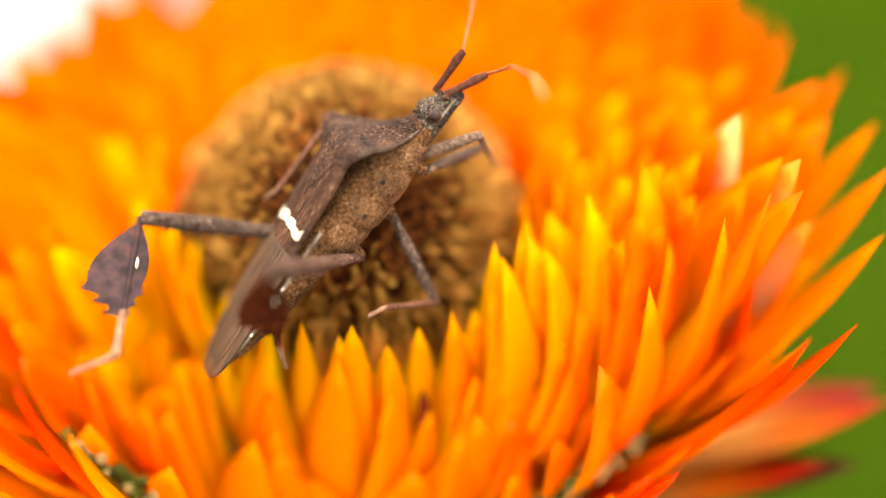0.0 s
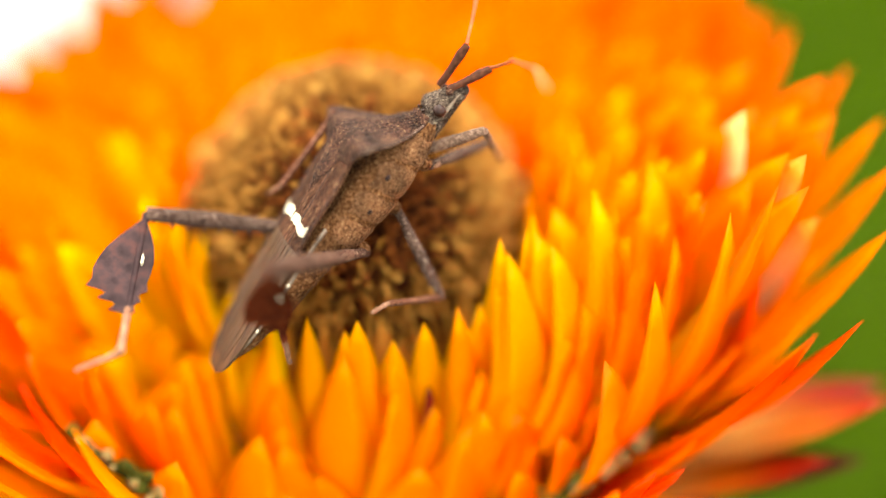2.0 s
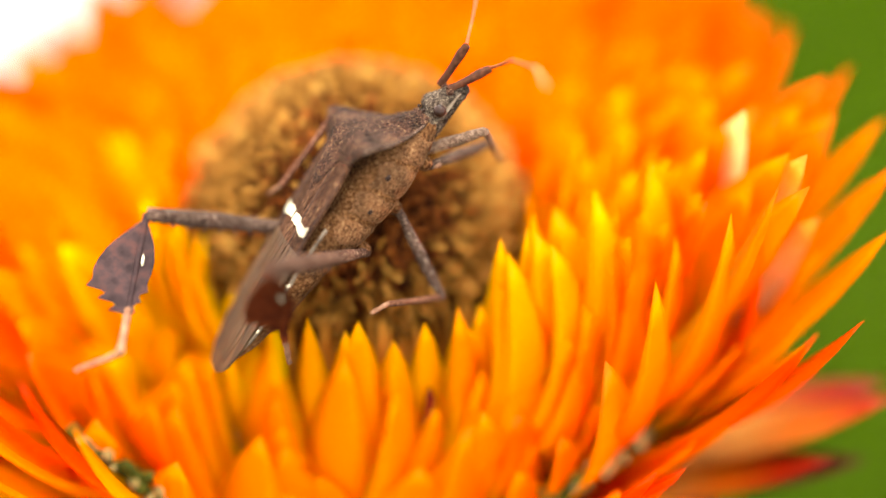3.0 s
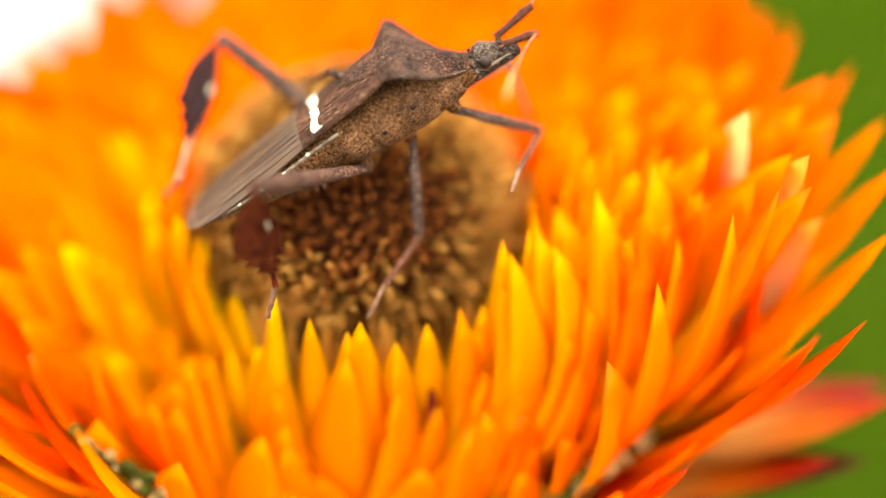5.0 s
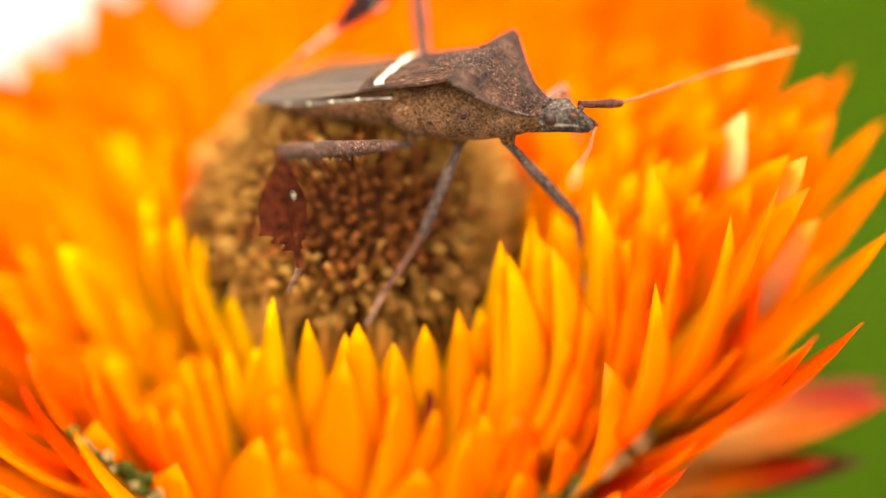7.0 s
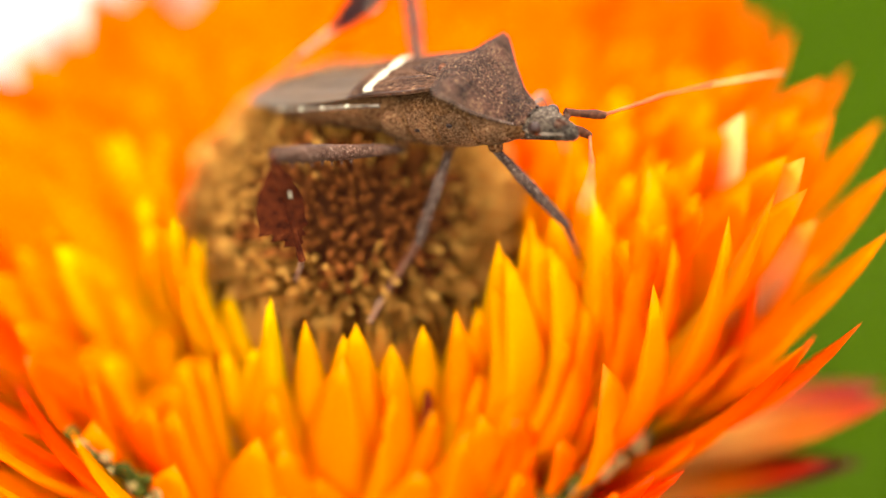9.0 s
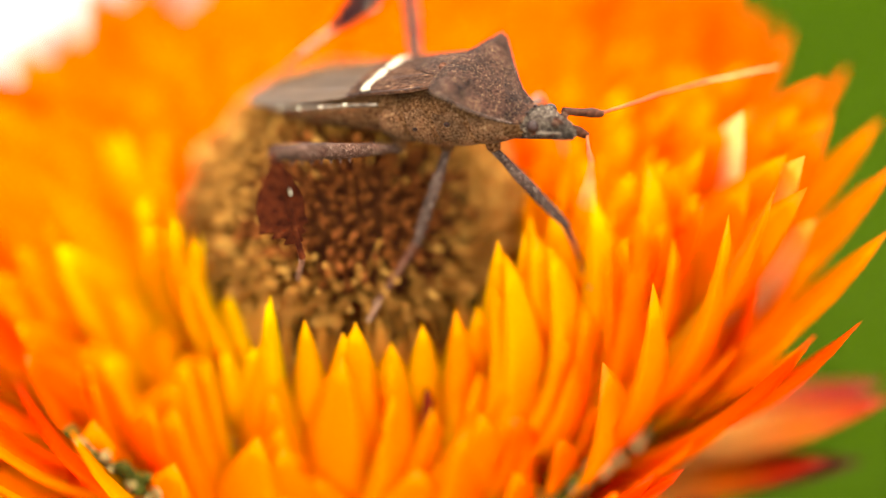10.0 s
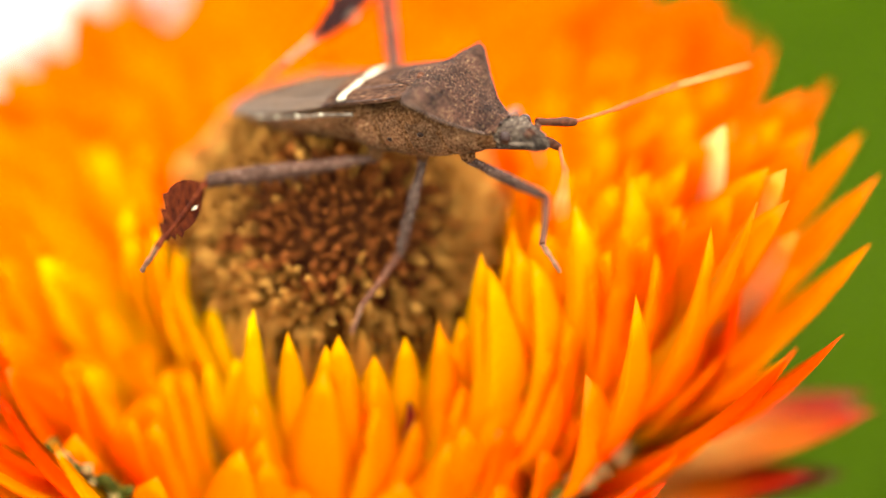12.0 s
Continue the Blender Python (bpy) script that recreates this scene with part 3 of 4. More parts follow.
def woolly_shoots():
    """Knobbly shoots of dark green scales tipped with pale wool, in the gaps beside the cup."""
    rnd = random.Random(17)
    for turn in (((16.5, -62, -14.5), (18.0, -54, -10.4), (18.8, -46, -8.6), (19.6, -36, -8.0), (20.2, -27, -7.2), (20.6, -20, -6.0)),
                 ((17.0, -112, -12.5), (18.0, -119, -9.6), (18.8, -126, -7.6), (19.6, -133, -6.4), (20.0, -139, -5.4))):
        pts = [Vector((r * math.cos(radians(q)), r * math.sin(radians(q)), z)) for r, q, z in turn]
        spine = [CENTRE + p * MM for p in pts]
        shoot = part("stem_leaf", tube(spine, [0.5 * MM] * (len(pts) - 1) + [0.2 * MM], 8, 0.9), SCALE, flower, "knobbly woolly green shoot")
        total = 34
        for i in range(total):
            f = i / total * (len(pts) - 1)
            j = int(f)
            c = spine[j].lerp(spine[j + 1], f - j)
            pale = rnd.random() < 0.35
            bm = bmesh.new()
            bmesh.ops.create_icosphere(bm, subdivisions=2, radius=1.0)
            turn_m = pose(0, 0, 0, rnd.uniform(0, 360), rnd.uniform(-40, 40), rnd.uniform(0, 360))
            size = Vector((rnd.uniform(0.3, 0.8), rnd.uniform(0.25, 0.5), rnd.uniform(0.2, 0.4)))
            off = Vector((rnd.uniform(-0.5, 0.5), rnd.uniform(-0.8, -0.2), rnd.uniform(0.1, 0.8)))
            for v in bm.verts:
                rough = 1 + 0.25 * noise.noise(v.co * 2.3 + Vector((i, 0, 0)))
                v.co = c + (turn_m @ Vector((v.co.x * size.x, v.co.y * size.y, v.co.z * size.z)) * rough + off) * MM
            part("leaf_scale", bm, WOOL if pale else SCALE, shoot, "pale woolly scale" if pale else "dark green scale")


stem()
stem_leaves()
woolly_shoots()
receptacle()
scales()
chosen_bracts()
sheen_bracts()
bract_rings()
back_bracts()
florets()


# ---- the leaf-footed bug: x to its head, y to its left, z to its back, in mm ----
bug = new("leaf_footed_bug")
tagged(bug, "brown leaf-footed bug with a white band across its wings", "insect")


def ring_at(x, hw, top, low, n=16, flat=0.8, keel=1.0):
    """A cross-section: half width hw, from low to top, widest nearer the top."""
    out, mid = [], low + (top - low) * 0.62
    for i in range(n):
        a = 2 * math.pi * i / n
        c, s = math.cos(a), math.sin(a)
        y = hw * math.copysign(abs(c) ** flat, c)
        z = mid + (top - mid) * abs(s) ** flat if s >= 0 else mid - (mid - low) * abs(s) ** keel
        out.append(Vector((x, y, z)) * MM)
    return out


def lerp_table(table, x):
    """Values at x from rows (x, a, b, ...) with falling x."""
    for a, b in zip(table, table[1:]):
        if a[0] >= x >= b[0]:
            k = (a[0] - x) / (a[0] - b[0])
            return [p + (q - p) * k for p, q in zip(a[1:], b[1:])]
    return list(table[0][1:] if x > table[0][0] else table[-1][1:])


# x, half width, top, lowest
TRUNK = [(7.4, 0.85, -0.3, -1.3), (6.6, 1.3, 0.2, -1.5), (5.4, 1.85, 0.95, -1.6), (4.2, 2.3, 1.65, -1.6), (2.6, 2.45, 2.0, -1.5), (0.8, 2.4, 2.0, -1.2), (-0.6, 2.45, 2.05, -0.8)]
ABDOMEN = [(0.2, 2.4, 2.15, -0.9), (-1.5, 2.6, 2.2, -0.35), (-3.5, 2.7, 2.15, 0.1), (-5.5, 2.65, 2.05, 0.5), (-7.2, 2.3, 2.0, 0.9), (-8.6, 1.65, 1.95, 1.25), (-9.5, 0.8, 1.9, 1.5)]
# wing outline: x, half width, height at the edge, height at the middle
WINGS = [(3.9, 2.35, 2.55, 2.75), (2.0, 2.55, 2.42, 2.72), (-0.7, 2.45, 2.35, 2.66), (-3.5, 2.7, 2.22, 2.55), (-6.0, 2.7, 2.1, 2.4), (-8.0, 2.4, 2.0, 2.25), (-9.2, 1.9, 1.95, 2.12), (-9.8, 1.4, 1.93, 2.04), (-10.15, 0.7, 1.93, 1.98)]


def section_skin(table, steps, **kw):
    xs = [table[0][0] + (table[-1][0] - table[0][0]) * i / steps for i in range(steps + 1)]
    return loft([ring_at(x, *lerp_table(table, x), **kw) for x in xs])


def jitter(bm, amount, seed):
    rnd = random.Random(seed)
    for v in bm.verts:
        v.co += Vector((rnd.gauss(0, 1), rnd.gauss(0, 1), rnd.gauss(0, 1))) * amount * MM
    return bm


def body():
    part("thorax", jitter(section_skin(TRUNK, 14, keel=0.8), 0.03, 1), BELLY, bug, "rusty brown thorax side")
    belly = part("abdomen", jitter(section_skin(ABDOMEN, 18, keel=0.75), 0.02, 2), BELLY, bug, "rusty brown abdomen")
    for s in (1, -1):
        rim = []
        for i in range(15):
            x = 0.0 - 9.3 * i / 14
            hw, top, low = lerp_table(ABDOMEN, x)
            rim.append(Vector((x, s * (hw + 0.12), low + (top - low) * 0.86)) * MM)
        part("abdomen_margin", tube(rim, [0.1 * MM] * 14 + [0.05 * MM], 6), MARGIN, belly, "pale grey abdomen margin")
        for x in (-1.9, -3.5, -5.0, -6.5):
            hw, top, low = lerp_table(ABDOMEN, x)
            c = Vector((x, s * (hw + 0.2), low + (top - low) * 0.9)) * MM
            bm = bmesh.new()
            bmesh.ops.create_icosphere(bm, subdivisions=1, radius=0.13 * MM)
            for v in bm.verts:
                v.co = Vector((v.co.x * 1.1, v.co.y * 0.6, v.co.z * 0.7)) + c
            part("pale_spot", bm, IVORY, belly, "ivory spot")


def side_plates():
    """Rough plates on the thorax sides, with grooves between them, and a breathing hole."""
    rnd = random.Random(14)
    for s in (1, -1):
        for x0, x1 in ((6.5, 4.95), (4.8, 3.0), (2.85, 1.3), (1.15, -0.4)):
            bm = bmesh.new()
            grid = []
            for i in range(7):
                x = x0 + (x1 - x0) * i / 6
                hw, top, low = lerp_table(TRUNK, x)
                mid, row = low + (top - low) * 0.62, []
                for j in range(8):
                    a = radians(-72 + 92 * j / 7 + 5 * math.sin(i * 0.9))
                    c, q = math.cos(a), math.sin(a)
                    y = hw * abs(c) ** 0.8
                    z = mid + (top - mid) * q ** 0.8 if q >= 0 else mid - (mid - low) * abs(q) ** 0.8
                    rim = min(i, 6 - i, j, 7 - j)
                    out = -0.05 if rim == 0 else 0.09 + rnd.uniform(-0.02, 0.03)
                    row.append(bm.verts.new(Vector((x, s * (y + out * max(c, 0.3)), z + out * q * 0.5)) * MM))
                grid.append(row)
            for a, b in zip(grid, grid[1:]):
                for j in range(7):
                    bm.faces.new((a[j], a[j + 1], b[j + 1], b[j]))
            bmesh.ops.recalc_face_normals(bm, faces=bm.faces)
            bmesh.ops.solidify(bm, geom=bm.faces[:], thickness=0.05 * MM)
            part("side_plate", bm, PLATE, bug, "rough grey-tan side plate")
        for x, z, r in ((3.9, 0.35, 0.15), (1.9, 0.2, 0.12)):
            hw = lerp_table(TRUNK, x)[0]
            bm = bmesh.new()
            bmesh.ops.create_icosphere(bm, subdivisions=2, radius=r * MM)
            for v in bm.verts:
                v.co = Vector((v.co.x * 1.3, v.co.y * 0.6, v.co.z)) + Vector((x, s * (hw + 0.08), z)) * MM
            part("breathing_hole", bm, EYE_SHELL, bug, "small dark breathing hole")


def pronotum():
    # x, half width, height at the middle, height at the edge, height below
    rows = [(7.5, 0.95, -0.05, -0.35, -0.6), (7.0, 1.25, 0.25, -0.25, -0.6), (6.2, 1.8, 0.9, 0.35, -0.1), (5.5, 2.7, 1.75, 1.3, 0.7), (4.9, 3.65, 2.5, 2.55, 1.6),
            (4.55, 3.85, 2.75, 2.85, 2.1), (4.1, 3.3, 2.9, 2.75, 2.1), (3.5, 2.5, 2.92, 2.6, 2.1), (3.25, 1.6, 2.85, 2.6, 2.2)]
    rings = []
    for x, hw, mid, edge, low in rows:
        ring = []
        for j in range(11):
            k = j / 5 - 1
            ring.append(Vector((x, k * hw, mid + (edge - mid) * abs(k) ** 1.6)) * MM)
        for j in range(9, 0, -1):
            k = j / 5 - 1
            ring.append(Vector((x, k * hw * 0.98, low + (edge - low) * abs(k) ** 3 - 0.06)) * MM)
        rings.append(ring)
    bm = loft(rings)
    bmesh.ops.subdivide_edges(bm, edges=bm.edges, cuts=2, use_grid_fill=True)
    jitter(bm, 0.022, 3)
    part("pronotum", bm, SHELL, bug, "brown pointed shoulder shield")
    for s in (1, -1):
        pts = [Vector((x, s * hw, edge + 0.02)) * MM for x, hw, mid, edge, low in rows[1:6]]
        part("shoulder_edge", tube(pts, [0.07 * MM, 0.09 * MM, 0.1 * MM, 0.1 * MM, 0.05 * MM], 6), LEG, bug, "pale shoulder edge")
    rings = []
    for x, hw, z in ((3.5, 1.45, 2.76), (2.6, 1.05, 2.78), (1.7, 0.6, 2.74), (0.9, 0.15, 2.66)):
        rings.append([Vector((x, hw * math.cos(a), z + 0.12 * math.sin(a))) * MM for a in (2 * math.pi * j / 10 for j in range(10))])
    part("scutellum", loft(rings), SHELL, bug, "brown triangular scutellum")


def wing_top(x, k, lift=0.0):
    hw, edge, mid = lerp_table(WINGS, x)
    return Vector((x, k * hw, mid + (edge - mid) * abs(k) ** 2.2 + lift)) * MM


def plate(xs, k0, k1, lift, thick=0.14, cols=6, wave=0.0):
    """A curved sheet on the wings' form from x to x and from side to side."""
    bm = bmesh.new()
    layers = []
    for z in (lift, lift - thick):
        layers.append([[bm.verts.new(wing_top(x, k0(x) + (k1(x) - k0(x)) * j / cols, z + (wave * math.sin(j * 2.1 + 0.6 * x) if z == lift else 0))) for j in range(cols + 1)] for x in xs])
    for g, rows in enumerate(layers):
        for a, b in zip(rows, rows[1:]):
            for j in range(cols):
                q = (a[j], a[j + 1], b[j + 1], b[j])
                bm.faces.new(q if g == 0 else q[::-1])
    up, dn = layers
    n = len(xs)
    for i in range(n - 1):
        for j in (0, cols):
            bm.faces.new((up[i][j], up[i + 1][j], dn[i + 1][j], dn[i][j]))
    for i in (0, n - 1):
        for j in range(cols):
            bm.faces.new((up[i][j], up[i][j + 1], dn[i][j + 1], dn[i][j]))
    bmesh.ops.recalc_face_normals(bm, faces=bm.faces)
    return bm


def wings():
    for s, name in ((1, "left_forewing"), (-1, "right_forewing")):
        lift = 0.0 if s > 0 else 0.03
        xs = [3.6 - 0.5 * i for i in range(12)]
        wing = part(name, plate(xs, lambda x: s * (0.02 if x > 0.8 else 0.0), lambda x: s * 1.0, lift, wave=0.015), WING, bug, "leathery brown forewing")
        # raised veins
        for k, z in ((0.25, -0.012), (0.55, -0.012), (0.85, -0.012)):
            pts = [wing_top(x, s * (k + 0.1 * (3.6 - x) / 6), lift + z) for x in xs[1:]]
            part("wing_vein", tube(pts, [0.035 * MM] * len(pts), 5), WING, wing)
        for k in (0.42, 0.97):                                       # dark seams
            pts = [wing_top(x, s * (k + (0.12 if k < 0.9 else 0.0) * (3.6 - x) / 6), lift - 0.004) for x in xs[1:]]
            part("wing_seam", tube(pts, [0.04 * MM] * len(pts), 5), EYE_SHELL, wing, "dark wing seam")
        # ivory band: a jagged bar
        rnd = random.Random(5 + s)
        bm = bmesh.new()
        ks = [0.06 + 0.84 * i / 7 for i in range(8)]
        grid = []
        for z in (0.045, -0.05):
            grid.append([[bm.verts.new(wing_top(-0.73 + d * 0.26 + rnd.uniform(-0.08, 0.08) + 0.12 * math.sin(k * 7), s * k, lift + z)) for d in (-1, 1)] for k in ks])
        up, dn = grid
        for i in range(7):
            bm.faces.new((up[i][0], up[i][1], up[i + 1][1], up[i + 1][0]))
            for d in (0, 1):
                bm.faces.new((up[i][d], up[i + 1][d], dn[i + 1][d], dn[i][d]))
        for i in (0, 7):
            bm.faces.new((up[i][0], up[i][1], dn[i][1], dn[i][0]))
        bmesh.ops.recalc_face_normals(bm, faces=bm.faces)
        part("white_band", bm, IVORY, wing, "jagged ivory white band", False)
    xs = [-1.7 - 0.42 * i for i in range(21)]
    mem = part("wing_membrane", plate(xs, lambda x: -0.97, lambda x: 0.97, -0.05, 0.1, 10, 0.02), MEMBRANE, bug, "dark finely veined wing membrane")
    for i in range(9):
        k = -0.8 + 0.2 * i
        pts = [wing_top(x, k * (1 - 0.25 * (-2.2 - x) / 8), -0.035) for x in xs[1:-2]]
        part("wing_vein", tube(pts, [0.03 * MM] * len(pts), 4), MEMBRANE, mem)


def head():
    rows = [(7.0, 0.62, -0.35, -1.3), (7.5, 0.6, -0.3, -1.4), (7.85, 0.92, -0.02, -1.55), (8.3, 0.98, -0.1, -1.65), (8.8, 0.72, -0.4, -1.75), (9.3, 0.58, -0.75, -1.85), (9.7, 0.38, -1.15, -1.85), (9.85, 0.12, -1.45, -1.7)]
    bm = loft([ring_at(*r, n=12) for r in rows])
    bmesh.ops.subdivide_edges(bm, edges=bm.edges, cuts=2, use_grid_fill=True)
    top = part("head", jitter(bm, 0.025, 8), HEAD, bug, "narrow grey-brown head")
    for s in (1, -1):
        bm = bmesh.new()
        bmesh.ops.create_icosphere(bm, subdivisions=2, radius=0.36 * MM)
        for v in bm.verts:
            v.co += Vector((8.1, s * 1.04, -0.62)) * MM
        part("eye", bm, EYE_SHELL, top, "dark bulging eye")
        bm = bmesh.new()
        bmesh.ops.create_icosphere(bm, subdivisions=1, radius=0.24 * MM)
        for v in bm.verts:
            v.co += Vector((9.15, s * 0.5, -0.75)) * MM
        part("antenna_socket", bm, SHELL, top)
        bm = bmesh.new()
        bmesh.ops.create_icosphere(bm, subdivisions=1, radius=0.11 * MM)
        for v in bm.verts:
            v.co += Vector((7.62, s * 0.42, -0.1)) * MM
        part("ocellus", bm, EYE_SHELL, top, "tiny dark eye")
    for s in (1, -1):
        pts = [Vector((x, s * y, z)) * MM for x, y, z in ((7.3, 0.66, -0.75), (7.8, 0.93, -0.95), (8.5, 0.88, -1.05), (9.1, 0.62, -1.2), (9.6, 0.4, -1.42))]
        part("cheek_stripe", tube(pts, [0.05 * MM, 0.1 * MM, 0.1 * MM, 0.08 * MM, 0.03 * MM], 6), MARGIN, top, "pale cheek stripe")
    rnd = random.Random(19)
    rings = []
    for x, grow in ((7.62, 0.0), (7.5, 0.14), (7.3, 0.2), (7.1, 0.14), (7.0, 0.0)):
        rings.append([p + Vector((0, p.y, p.z + 0.85 * MM)).normalized() * (grow + rnd.uniform(-0.04, 0.05)) * MM for p in ring_at(x, 0.72, -0.25, -1.4, n=18)])
    part("collar", loft(rings), HEAD, top, "bumpy grey collar")
    pts = [Vector(p) * MM for p in ((9.3, 0, -1.75), (8.2, 0, -1.68), (6.0, 0, -1.58), (4.0, 0, -1.68))]
    part("beak", tube(pts, [0.12 * MM, 0.13 * MM, 0.11 * MM, 0.06 * MM], 6), LEG, top, "folded beak")


body(), side_plates(), pronotum(), wings(), head()


# ---- limbs: each piece lies along +x from its joint; length in mm ----
def limb(name, length, radii, mat, label="", seed=0, extra=None):
    n = len(radii)
    rnd = random.Random(seed)
    pts = [Vector((length * i / (n - 1), rnd.gauss(0, 0.015), rnd.gauss(0, 0.015))) * MM for i in range(n)]
    bm = tube(pts, [r * MM * rnd.uniform(0.94, 1.06) for r in radii], 8)
    if extra:
        extra(bm, length)
    return part(name, bm, mat, bug, label)


def spines(bm, length):
    """Short teeth under a hind thigh."""
    for i in range(7):
        x = length * (0.42 + 0.075 * i)
        bmesh.ops.create_cone(bm, segments=5, radius1=0.13 * MM, radius2=0.01 * MM, depth=0.30 * MM, cap_ends=True,
                              matrix=Matrix.Translation(Vector((x, 0.54, -0.05)) * MM) @ pose(0, 0, 0, -90, 0, 0))


def leaf_shin(length, big, reach, mat, label):
    """A hind shin with its flat, scalloped leaf; big: width of the wide lobe, reach: how far down the leaf goes."""
    bm = tube([Vector((length * i / 9, 0, 0)) * MM for i in range(10)], [r * MM for r in (0.2, 0.2, 0.2, 0.2, 0.19, 0.18, 0.17, 0.16, 0.17, 0.2)], 8)
    # along, wide lobe, narrow lobe
    edge = [(0.05, 0.15, 0.1), (0.13, 0.55, 0.35), (0.22, 1.0, 0.6), (0.32, 1.4, 0.8), (0.42, 1.65, 0.9), (0.52, 1.8, 0.85), (0.60, 1.75, 0.72), (0.67, 1.95, 0.85), (0.685, 1.3, 0.55), (0.705, 1.1, 0.42), (0.755, 1.4, 0.6), (0.768, 0.75, 0.34), (0.79, 0.6, 0.26), (0.84, 0.85, 0.35), (0.85, 0.25, 0.16), (0.88, 0.15, 0.12)]
    edge = [(a * reach, w, v) for a, w, v in edge]
    rows = {}
    for z in (0.05, -0.05):
        rows[z] = []
        for a, w, v in edge:
            ys = [-w * big, -w * big * 0.6, -w * big * 0.25, 0, v * 0.5, v]
            rows[z].append([bm.verts.new(Vector((a * length, y, z * (1.0 if 0 < j < 5 else 0.3) + 0.10 * abs(y) ** 1.5)) * MM) for j, y in enumerate(ys)])
    for z, g in rows.items():
        for a, b in zip(g, g[1:]):
            for j in range(5):
                q = (a[j], b[j], b[j + 1], a[j + 1])
                bm.faces.new(q if z < 0 else q[::-1])
    up, dn = rows[0.05], rows[-0.05]
    for i in range(len(edge) - 1):
        for j in (0, 5):
            bm.faces.new((up[i][j], up[i + 1][j], dn[i + 1][j], dn[i][j]))
    bmesh.ops.recalc_face_normals(bm, faces=bm.faces)
    shin = part("hind_shin", bm, mat, bug, label)
    if mat is SKY_LEAFLEG:
        pts = [Vector((length * (0.70 + 0.305 * i / 5), 0, 0)) * MM for i in range(6)]
        part("shin_end", tube(pts, [q * MM for q in (0.23, 0.215, 0.2, 0.19, 0.2, 0.23)], 9), PALEFOOT, shin, "pale pinkish shin end")
    rnd = random.Random(3)
    for c, r in (((0.36, 0.3), 0.16 if mat is SKY_LEAFLEG else 0.085),):
        bm = bmesh.new()
        vs = [bm.verts.new(Vector((c[0] * length + 2.4 * r * math.cos(q) * rnd.uniform(0.6, 1.1), c[1] + 0.62 * r * math.sin(q) * rnd.uniform(0.6, 1.1), h)) * MM) for h in (0.27, -0.27) for q in (2 * math.pi * i / 9 for i in range(9))]
        bm.faces.new(vs[:9])
        bm.faces.new(vs[9:][::-1])
        for i in range(9):
            bm.faces.new((vs[i], vs[9 + i], vs[9 + (i + 1) % 9], vs[(i + 1) % 9]))
        bmesh.ops.recalc_face_normals(bm, faces=bm.faces)
        part("pale_patch", bm, IVORY, shin, "ivory patch", False)
    return shin


# base joint, lengths, and the later joints seen from the body at each time
LEG_TABLE = {}
LEG_TABLE["right_hind"] = ((-0.28, -1.43, -1.37), (9.26, 6.73, 2.32), [
    (0, -2.09, -7.69, 5.2, -5.89, -4.08, 0.97, -7.1, -2.88, -0.6),
    (3.2, -1.94, -7.68, 5.24, -5.79, -4.16, 1, -7.16, -2.94, -0.43),
    (4.8, -2.96, -7.98, 4.6, -6.85, -6.41, -0.65, -8.48, -6.22, -2.28),
    (5, -3.68, -7.88, 4.34, -6.94, -6.39, -1.34, -8.63, -5.83, -2.82),
    (5.2, -4.29, -7.29, 4.58, -6.62, -6.91, -1.71, -8.34, -6.9, -3.26),
    (5.3, -3.99, -9.31, 1.74, -4.86, -9.17, -4.94, -6.28, -8.9, -6.76),
    (6, -2.99, -9.71, 1.69, -4.25, -9.64, -4.93, -5.77, -9.24, -6.64),
    (9, -1.74, -9.7, 2.51, -3.03, -8.91, -4.05, -4.53, -8.22, -5.68),
    (10.5, -1.44, -9.76, 2.47, -2.8, -8.79, -4.05, -4.18, -8.13, -5.78),
    (11, -1.44, -9.76, 2.47, -2.8, -8.79, -4.05, -4.18, -8.13, -5.78),
    (11.2, -1.1, -9.88, 2.32, -4.34, -9.71, -3.56, -6.05, -8.88, -4.88),
    (11.5, -7.59, -7.05, -0.34, -6.11, -13.48, -1.59, -7.98, -13.09, -2.92),
    (12, -7.63, -6.94, 0.14, -5.89, -13.4, -0.42, -7.72, -13.31, -1.84)])
LEG_TABLE["right_mid"] = ((2.44, -0.97, -1.74), (5.52, 3.66, 1.98), [
    (0, -0.43, -1.67, -6.45, -1.65, -3.2, -3.38, -2.17, -4.66, -2.15),
    (3.2, -0.48, -1.82, -6.4, -1.85, -3.11, -3.28, -2.29, -4.59, -2.06),
    (4.8, -0.97, -1.78, -6.02, -3.37, -4.38, -5.12, -5.27, -4.7, -5.65),
    (5, -0.66, -1.9, -6.22, -3.12, -4.59, -5.99, -4.93, -4.92, -6.76),
    (5.2, -1.15, -2.34, -5.72, -3.83, -4.73, -6.38, -5.48, -5.41, -7.26),
    (5.3, -0.15, -3.62, -5.88, -2.24, -5.58, -8.2, -3.44, -6.22, -9.65),
    (6, -0.18, -3.22, -6.05, -2.05, -5.46, -8.29, -3.24, -6.08, -9.75),
    (9, 0.22, -3.27, -6.24, -1.74, -5.3, -8.58, -1.44, -7.23, -8.86),
    (10.5, 0.25, -3.21, -6.29, -1.72, -5.2, -8.65, -1.38, -7.12, -8.95),
    (12, 0.46, -2.99, -6.47, -0.07, -6.41, -7.62, -1.19, -6.83, -9.21)])
